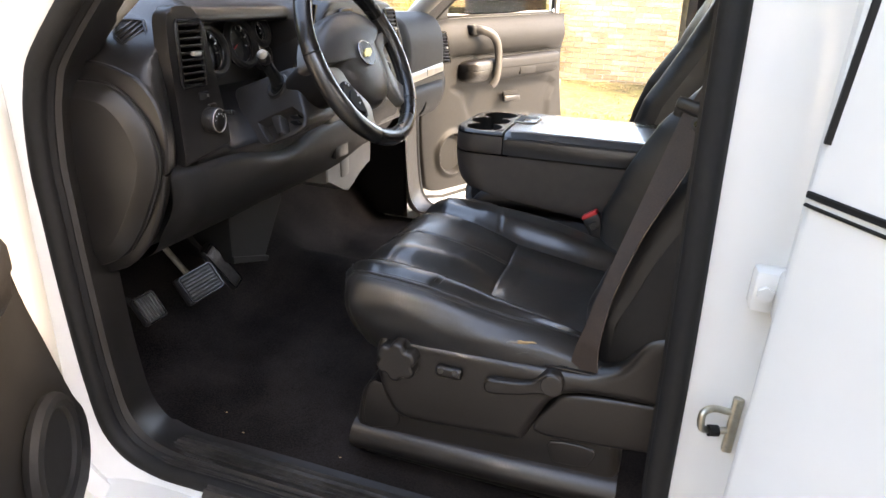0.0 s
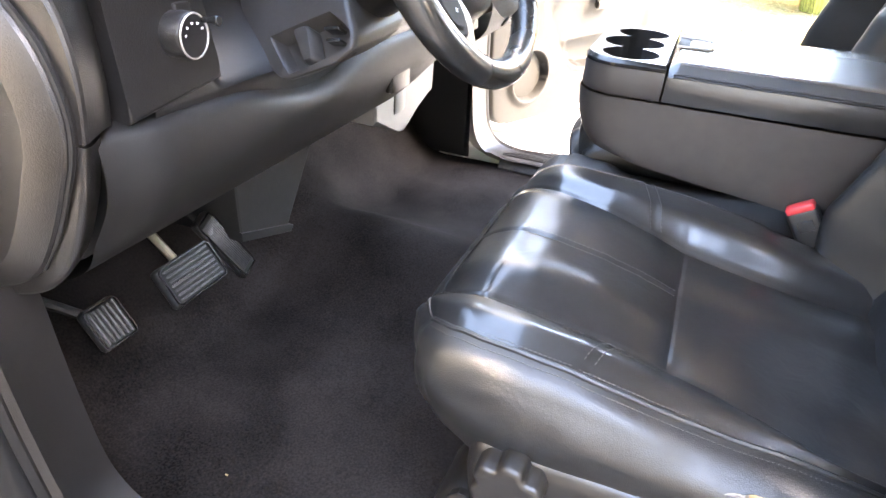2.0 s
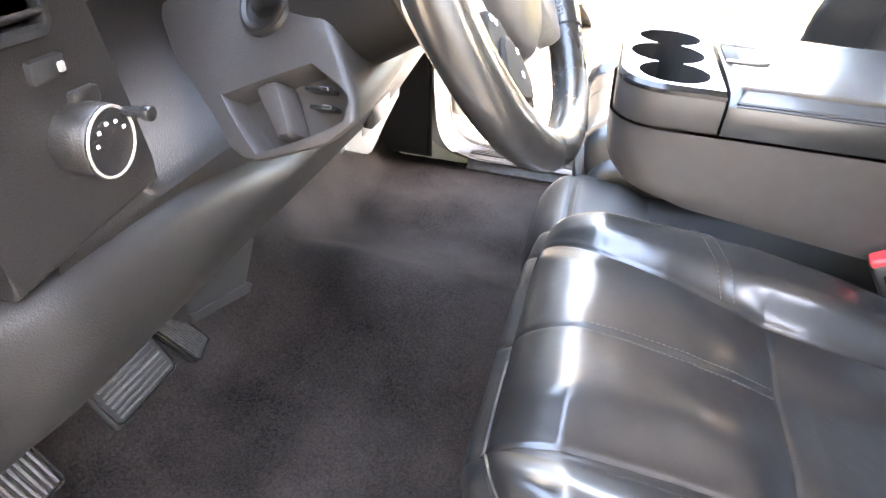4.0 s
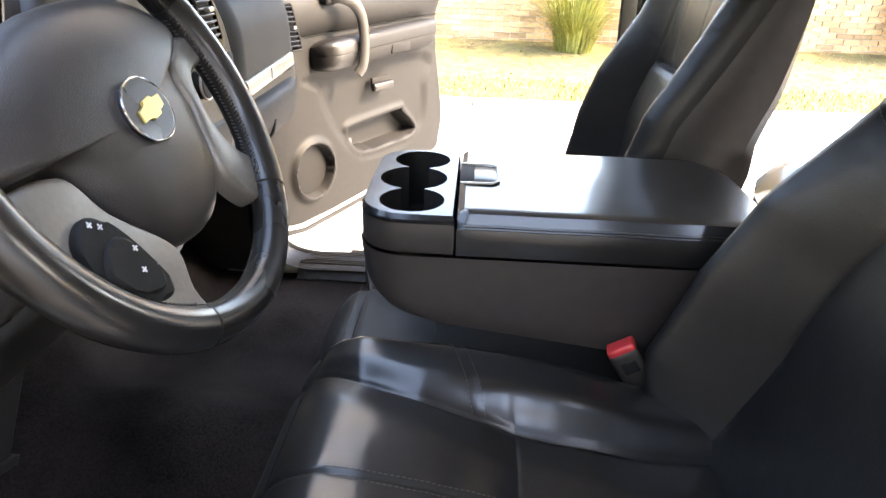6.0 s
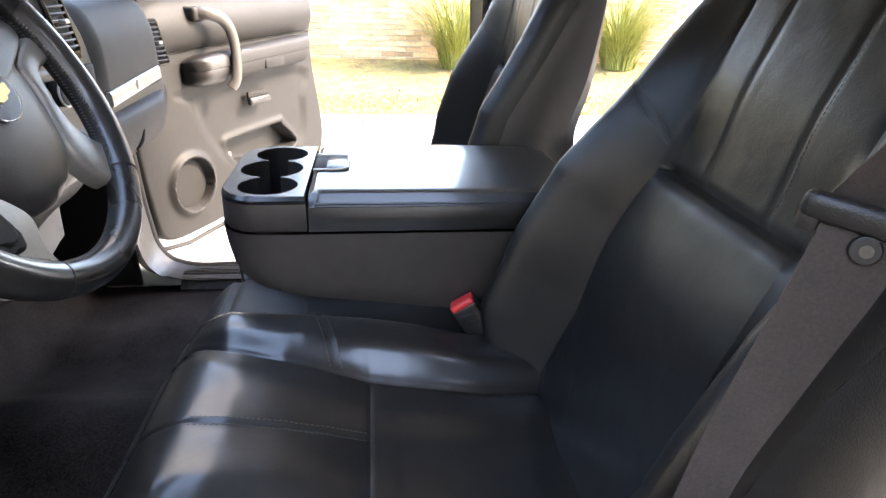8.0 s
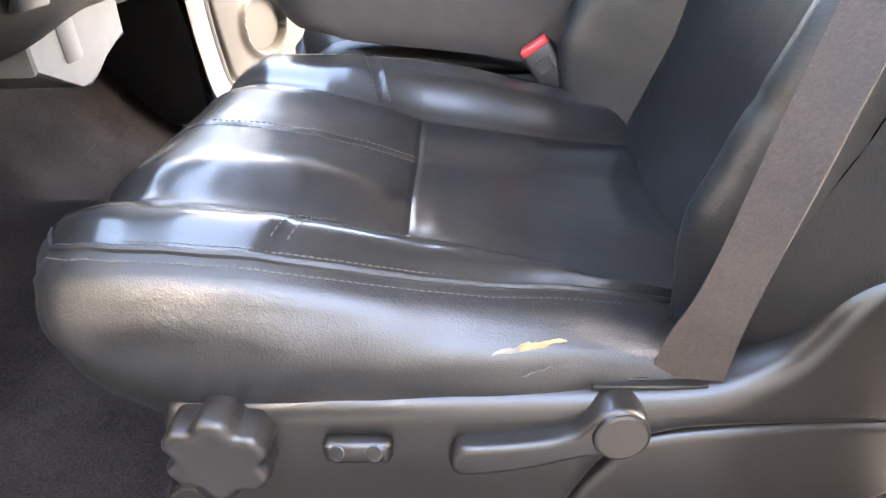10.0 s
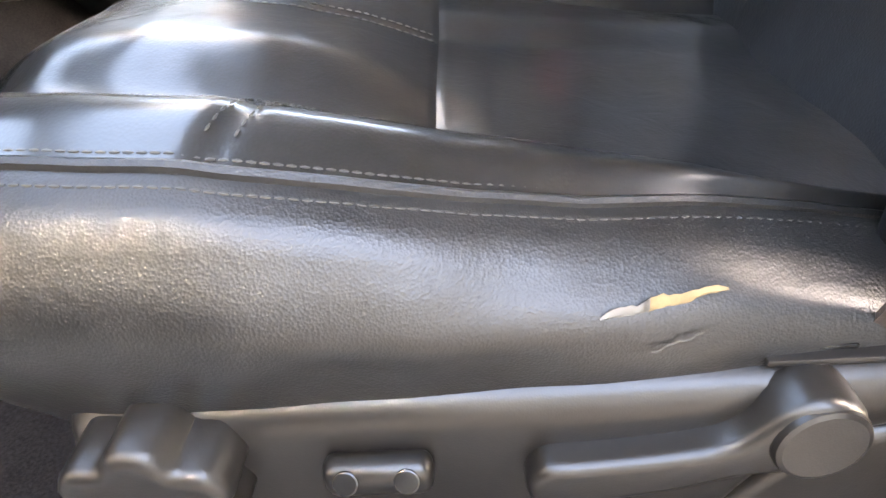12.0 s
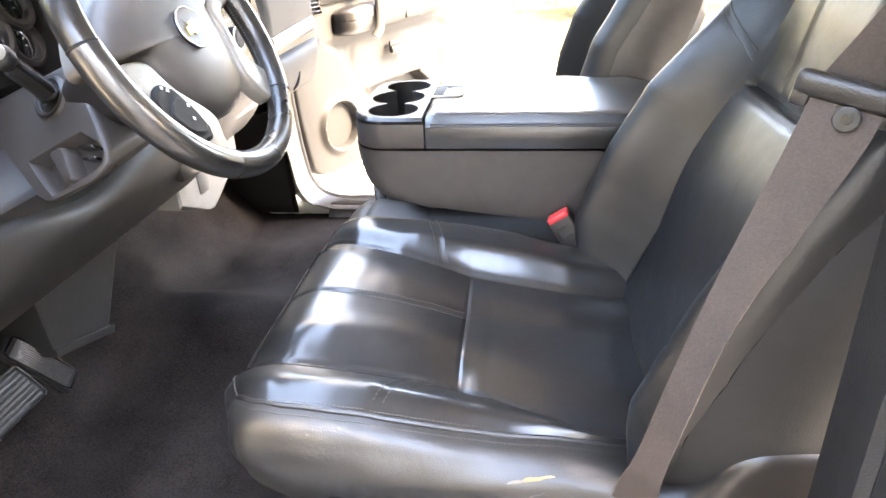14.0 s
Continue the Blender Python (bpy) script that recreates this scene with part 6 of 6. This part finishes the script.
def build_door(name, side, hinge, ang, label, TR, cut):
    a = radians(ang)
    d = Vector((math.cos(a), side * math.sin(a), 0))
    n = Vector((math.sin(a), -side * math.cos(a), 0))
    M = Matrix(((d.x, n.x, 0, hinge[0]), (d.y, n.y, 0, hinge[1]), (0, 0, 1, 0), (0, 0, 0, 1)))
    door = thing(name, (hinge[0] + 0.4 * d.x, hinge[1] + 0.4 * d.y, 0.6), label, "car door", "front doors")

    def P(nm, bm, mat, par=door, lab=""):
        return part(nm, moved(bm, M), mat, par, lab)
    def A(u):
        """Place along the armrest; the passenger's is shorter."""
        return u if cut else lerped(u, [(0.0, 0.0), (0.28, 0.206), (0.46, 0.362), (0.625, 0.560), (0.72, 0.622), (1.0, 0.878)])
    shell = [tuple(q) for q in spline([(-0.02, 0.70), (0.03, 0.60), (0.15, 0.575), (0.95, 0.60), (1.07, 0.68), (1.10, 0.90), (1.06, 1.15), (1.035, 1.42), (0.5, 1.41), (-0.03, 1.385), (-0.045, 1.10)], 4, closed=True)]
    sh = P("door_shell", prism(shell, "y", -0.15, -0.035 if cut else -0.072, 0.018, 3), PAINT, door, "white painted door shell")
    front = [(0.20, 1.36), (0.18, 1.20), (0.15, 1.07), (0.10, 0.95), (0.045, 0.82)] if cut else [(0.02, 1.36), (-0.02, 1.20), (-0.025, 0.95)]
    trim = [tuple(q) for q in spline([(0.0, 0.74), (0.03, 0.655), (0.15, 0.632), (0.55, 0.645), (0.98, 0.675), (1.045, 0.74), (1.06, 0.86), (1.00, 1.12), (0.985, 1.30), (0.965, 1.415), (0.90, 1.425), (0.5, 1.41), (0.22 if cut else 0.1, 1.392)] + front, 4, closed=True)]
    tr = P("door_trim", prism(trim, "y", -0.035, 0.0, 0.012, 3) if cut else moulded_panel(trim), TR, door, "moulded plastic door panel")
    # raised upper pad with a seam line under it
    rows = []
    for u in np.linspace(0.21 if cut else 0.03, 0.975, 40):
        z1 = lerped(u, [(0.03, 1.365), (0.14, 1.392), (0.95, 1.425)])
        z0 = lerped(u, [(0.03, 1.225), (0.15, 1.240), (0.97, 1.262)])
        e = smoothstep(0.02, 0.10, u) * smoothstep(0.985, 0.95, u)
        rows.append([(u, (0.004 + 0.030 * math.sin(math.pi * min(1, t * 1.15 + 0.02)) ** 0.6 * e), z0 + (z1 - z0) * t) for t in np.linspace(0, 1, 12)])
    P("upper_pad", grid(rows), TR, tr)
    P("pad_seam", tube([(u, 0.003, lerped(u, [(0.0, 1.222), (0.15, 1.236), (0.97, 1.258)])) for u in np.linspace(0.19 if cut else 0.0, 0.985, 12)], 0.003, 6), RUBBER, tr)
    # armrest ledge: flat top, upright front with a step line, rounded nose
    u0, u1 = A(0.28), A(1.0)

    def ledge(lo, hi, n):
        rows = []
        for u in np.linspace(lo, hi, n):
            e = math.sqrt(max(0, 1 - (1 - min(1, (u - u0) / 0.075 + 0.02)) ** 2)) * (1 - 0.12 * smoothstep(u1 - 0.03, u1, u))
            sh_ = (u - u0) / (u1 - u0)
            zt, zl, zb = 1.218 + 0.028 * sh_, 1.178 + 0.022 * sh_, 1.122 + 0.024 * sh_
            zm = (zt + zb) / 2
            prof = [(0, zt), (0.040, zt + 0.004), (0.060, zt + 0.003), (0.071, zt - 0.004), (0.076, zt - 0.014), (0.076, zl + 0.001), (0.072, zl - 0.0015), (0.073, zl - 0.005), (0.070, zb + 0.026), (0.060, zb + 0.008), (0.040, zb), (0, zb - 0.002)]
            rows.append([(u, d_ * e, zm + (z - zm) * (0.55 + 0.45 * e)) for d_, z in prof])
        return grid(rows, caps=True)
    ar = P("door_armrest", ledge(u0 + 0.13, u1, 34), TR, door, "armrest ledge with a switch recess")
    P("armrest_nose", ledge(u0, u0 + 0.13, 20), PLASTIC, ar, "dark rounded nose of the armrest")
    P("ledge_recess", rbox((A(0.72), 0.064, 1.196) if cut else (0.618, 0.070, 1.168), (0.13, 0.010, 0.045) if cut else (0.120, 0.010, 0.034), 0.004), RUBBER, ar)
    P("switch_panel", rbox((A(0.60), 0.045, lerped(0.60, [(0.28, 1.212), (1.0, 1.245)]) - 0.003), (0.20, 0.05, 0.010), 0.003), GLOSS, ar)
    # arched pull handle
    if not cut:
        hp = spline([(0.330, 0.020, 1.350), (0.365, 0.062, 1.352), (0.415, 0.082, 1.335), (0.452, 0.088, 1.290), (0.465, 0.088, 1.215), (0.458, 0.085, 1.140), (0.440, 0.075, 1.110)], 6)
        hp = [q - np.array((0.090, 0.0, 0.0)) for q in hp]
        P("pull_handle", tube(hp, lambda u: 0.0110, 14, flat=1.75), HANDLE, door, "arched satin grey pull handle")
        P("handle_foot", rbox((0.262, 0.024, 1.350), (0.06, 0.06, 0.045), 0.012, 3), TR, door)
    lt = P("inside_release", rbox((A(0.625), 0.028, 1.034), (0.125, 0.022, 0.030), 0.009, 3), PLASTIC, door, "dark inside release handle")
    P("release_cup", rbox((A(0.625) + 0.012, 0.008, 1.046), (0.11, 0.012, 0.040), 0.006, 2), RUBBER, lt)
    # map pocket and loudspeaker; the passenger panel has them moulded in
    if cut:
        pk = [tuple(q) for q in spline([(0.42, 0.868), (0.47, 0.888), (0.70, 0.905), (0.80, 0.902), (0.865, 0.83), (0.86, 0.80), (0.80, 0.793), (0.55, 0.800), (0.47, 0.815)], 4, closed=True)]
        # no hollow here: a flat dark plate gives the pocket's inner shade
        pq = P("map_pocket", prism(pk, "y", -0.002, 0.004, 0.0), RUBBER, door, "flat dark plate for the shaded map pocket")
        P("pocket_lip", tube([(u, 0.008, z) for u, z in pk], 0.010, 8, closed=True), TR, pq)
        P("pocket_bulge", prism([tuple(q) for q in spline([(0.36, 0.73), (0.40, 0.80), (0.55, 0.792), (0.85, 0.785), (0.93, 0.80), (0.97, 0.74), (0.93, 0.69), (0.5, 0.68)], 4, closed=True)], "y", -0.005, 0.030, 0.018, 3), TR, pq)
        sp = P("speaker", disc((0.197, 0.010, 0.812), (0, 1, 0), 0.070, 0.012, 40, bev=0.003), RUBBER, door, "black round speaker grille")
        P("speaker_frame", ring_bm((0.197, 0.012, 0.812), (0, 1, 0), 0.082, 0.014, 44), RUBBER, sp)
    else:
        sp = P("speaker", disc((0.187, -0.020, 0.802), (0, 1, 0), 0.084, 0.010, 40, bev=0.002), RUBBER, door, "black round speaker grille")
        P("paper_slip", rbox((0.425, -0.035, 0.835), (0.035, 0.003, 0.035), 0.001, 1, None), IVORY, tr, "pale slip of paper in the map pocket")
    # window, frame and mirror corner
    gl = P("window", prism([(0.14, 1.39), (0.93, 1.42), (0.90, 1.80), (0.48, 1.82)], "y", -0.085, -0.081), TINT, door, "tinted door window")
    gl.visible_shadow = False
    P("window_frame", tube([(-0.03, -0.085, 1.385), (0.12, -0.085, 1.52), (0.44, -0.085, 1.82), (0.92, -0.085, 1.83), (0.985, -0.085, 1.62), (1.005, -0.085, 1.41)], 0.026, 8), PAINT, sh)
    P("window_seal", tube([(0.05, -0.060, 1.40), (0.46, -0.060, 1.80), (0.90, -0.060, 1.805), (0.955, -0.060, 1.60), (0.968, -0.060, 1.425)], 0.014, 8), RUBBER, gl)
    P("belt_seal", tube([(0.10, -0.045, 1.395), (0.96, -0.045, 1.428)], 0.009, 8), RUBBER, gl)
    P("mirror_corner", prism([(-0.02, 1.375), (0.15, 1.395), (0.155, 1.52), (0.12, 1.50)], "y", -0.075, -0.02, 0.008, 2), PLASTIC, tr)
    P("lock_knob", tube([(0.925, -0.035, 1.42), (0.925, -0.035, 1.445)], 0.006, 8), CHROME, tr)
    P("door_latch", rbox((1.07, -0.08, 1.03), (0.05, 0.05, 0.11), 0.01), STEEL, sh)
    P("lower_seal", tube([(0.02, -0.02, 0.615), (0.15, -0.02, 0.592), (0.95, -0.02, 0.617)], 0.008, 6), RUBBER, sh)
    return door


build_door("passenger_door", 1, (-0.60, 0.915), 63.4, "open white front door with plastic inner panel toned as lit", TRIM, False)
# the driver's panel takes the darker SHELL as its shade
build_door("driver_door", -1, (-0.565, -0.955), 56, "wide open white driver's door with inner panel darkened for shade", SHELL, True)

# rear door, swung open behind the middle pillar
a = radians(58)
d, n = Vector((math.cos(a), -math.sin(a), 0)), Vector((math.sin(a), math.cos(a), 0))
M = Matrix(((d.x, n.x, 0, 0.497), (d.y, n.y, 0, -0.998), (0, 0, 1, 0), (0, 0, 0, 1)))
M = Matrix.Translation((-0.02, 0, 0.008)) @ M
rd = thing("rear_door", (0.6, -1.2, 0.5), "open white rear door with black pinstripes", "car door")
part("door_shell", moved(prism([(0, 0.48), (0.86, 0.50), (0.90, 0.9), (0.86, 1.36), (0.80, 1.80), (0.02, 1.80)], "y", 0.0, 0.12, 0.014, 3), M), PAINT, rd, "white painted rear door shell")
part("pinstripe", moved(rbox((0.435, -0.001, 1.3185), (0.83, 0.004, 0.0065), 0.001, 1), M), RUBBER, rd, "thick black pinstripe")
part("pinstripe", moved(rbox((0.435, -0.001, 1.3085), (0.83, 0.004, 0.0030), 0.0008, 1), M), RUBBER, rd, "thin black pinstripe")
part("window_seal", moved(tube([(0.026, 0.002, 1.366), (0.045, 0.002, 1.60), (0.10, 0.002, 1.78)], 0.005, 6), M), RUBBER, rd)
for hz in (0.66, 1.19):
    part("hinge", merge(rbox((0.520, -0.950, hz), (0.04, 0.04, 0.06), 0.008), rbox((0.497, -0.925, hz), (0.04, 0.03, 0.05), 0.006)), PAINT, rd, "white painted door hinge")
    part("hinge_bolt", disc((0.490, -0.942, hz), (0, -1, 0), 0.009, 0.008, 6), PAINT, rd)

# door striker on the pillar
stk = thing("door_striker", (0.50, -0.88, 0.975), "zinc-plated door striker loop bolted to the jamb", "striker")
part("plate", rbox((0.500, -0.903, 0.987), (0.013, 0.010, 0.084), 0.003, 2), STEEL, stk)
part("loop", tube(spline([(0.496, -0.903, 1.005), (0.474, -0.907, 1.008), (0.461, -0.917, 1.004), (0.462, -0.919, 0.985), (0.472, -0.911, 0.977), (0.496, -0.903, 0.977)], 5), 0.0048, 10), STEEL, stk)
part("sleeve", tube([(0.472, -0.912, 0.977), (0.484, -0.908, 0.977)], 0.0075, 12), RUBBER, stk)

# ---- rear bench ----
rb = thing("rear_bench", (1.1, 0, FLOOR), "black leather rear bench seat behind the front seats", "car seat")
rows = []
for i in range(25):
    s = i / 24
    x = 0.80 + 0.52 * s
    rows.append([(x, y, 1.045 - 0.05 * s - (0.09 * (1 - math.sqrt(max(0, 1 - (1 - (x - 0.80) / 0.08) ** 2))) if x < 0.88 else 0) - 0.03 * smoothstep(0.66, 0.74, abs(y)) - 0.02 * bell(abs(y) - 0.22, 0.012) + wob(x, y, 4, 9, 0.006)) for y in np.linspace(-0.74, 0.74, 60)])
part("cushion", grid(rows), LEATHER, rb)
part("cushion_front", grid([[(x, y, z), (x - 0.005, y, 0.92), (x + 0.02, y, 0.86)] for x, y, z in rows[0]]), LEATHER, rb)
for k, sg in ((0, -1), (-1, 1)):
    part("cushion_end", grid([[(r[k][0], r[k][1], r[k][2]), (r[k][0], r[k][1] + sg * 0.012, 0.95), (r[k][0], r[k][1], 0.86)] for r in rows]), LEATHER, rb)
part("backrest", prism([(1.26, 0.95), (1.40, 0.95), (1.62, 1.60), (1.52, 1.62)], "y", -0.74, 0.74, 0.04, 4), LEATHER, rb)
part("bench_base", rbox((1.08, 0, 0.72), (0.45, 1.3, 0.32), 0.02), RUBBER, rb)

# ---- small litter ----
for k, (x, y, z) in enumerate(((-0.712, -0.762, 0.703), (-0.42, -0.707, floor_z(-0.42, -0.707) + 0.001), (-0.50, -0.66, floor_z(-0.50, -0.66) + 0.001), (-0.18, -0.70, floor_z(-0.18, -0.70) + 0.001))):
    cr = thing("crumb", (x, y, z), "tiny pale crumb lying on the carpet" if k else "white paper scrap stuck at the kick panel", "litter", "crumbs")
    part("flake", rbox((x, y, z), (0.004, 0.003, 0.012) if k == 0 else (0.005, 0.003, 0.002), 0.0006, 1), WHITE_MARK if k == 0 else FOAM, cr)

# ---- bricks ----
rng = random.Random(8)
BL, BH, BD, JN = 0.250, 0.0700, 0.02, 0.0135
brick_me = bpy.data.meshes.new("brick")
bmb = rbox((0, 0, 0), (BL, BD * 2, BH), 0)
bmb.to_mesh(brick_me), bmb.free()
brick_me.materials.append(BRICK)
verts, faces = [], []
for r in range(33):
    z = 0.20 + r * (BH + JN) + BH / 2
    off = 0.5 * (BL + JN) * (r % 2)
    for c in range(-60, 62):
        x = c * (BL + JN) + off
        dy = rng.uniform(-0.003, 0.003)
        if -1.25 < x < 1.65 and r < 21:
            b = new("brick", brick_me)
            b.parent = brick_wall
            b.location = (x, WALL_Y + dy + 0.008, z)
            continue
        i = len(verts)
        y = WALL_Y - BD + dy + 0.008
        verts += [(x + a * BL / 2, y + e, z + g * BH / 2) for e in (0, BD * 2) for a, g in ((-1, -1), (1, -1), (1, 1), (-1, 1))]
        faces += [(i, i + 1, i + 2, i + 3), (i, i + 4, i + 5, i + 1), (i + 1, i + 5, i + 6, i + 2), (i + 2, i + 6, i + 7, i + 3), (i + 3, i + 7, i + 4, i)]
me = bpy.data.meshes.new("bricks")
me.from_pydata(verts, [], faces)
me.materials.append(BRICK)
rest = new("bricks", me)
rest.parent = brick_wall
rest["kind"] = "stuff"
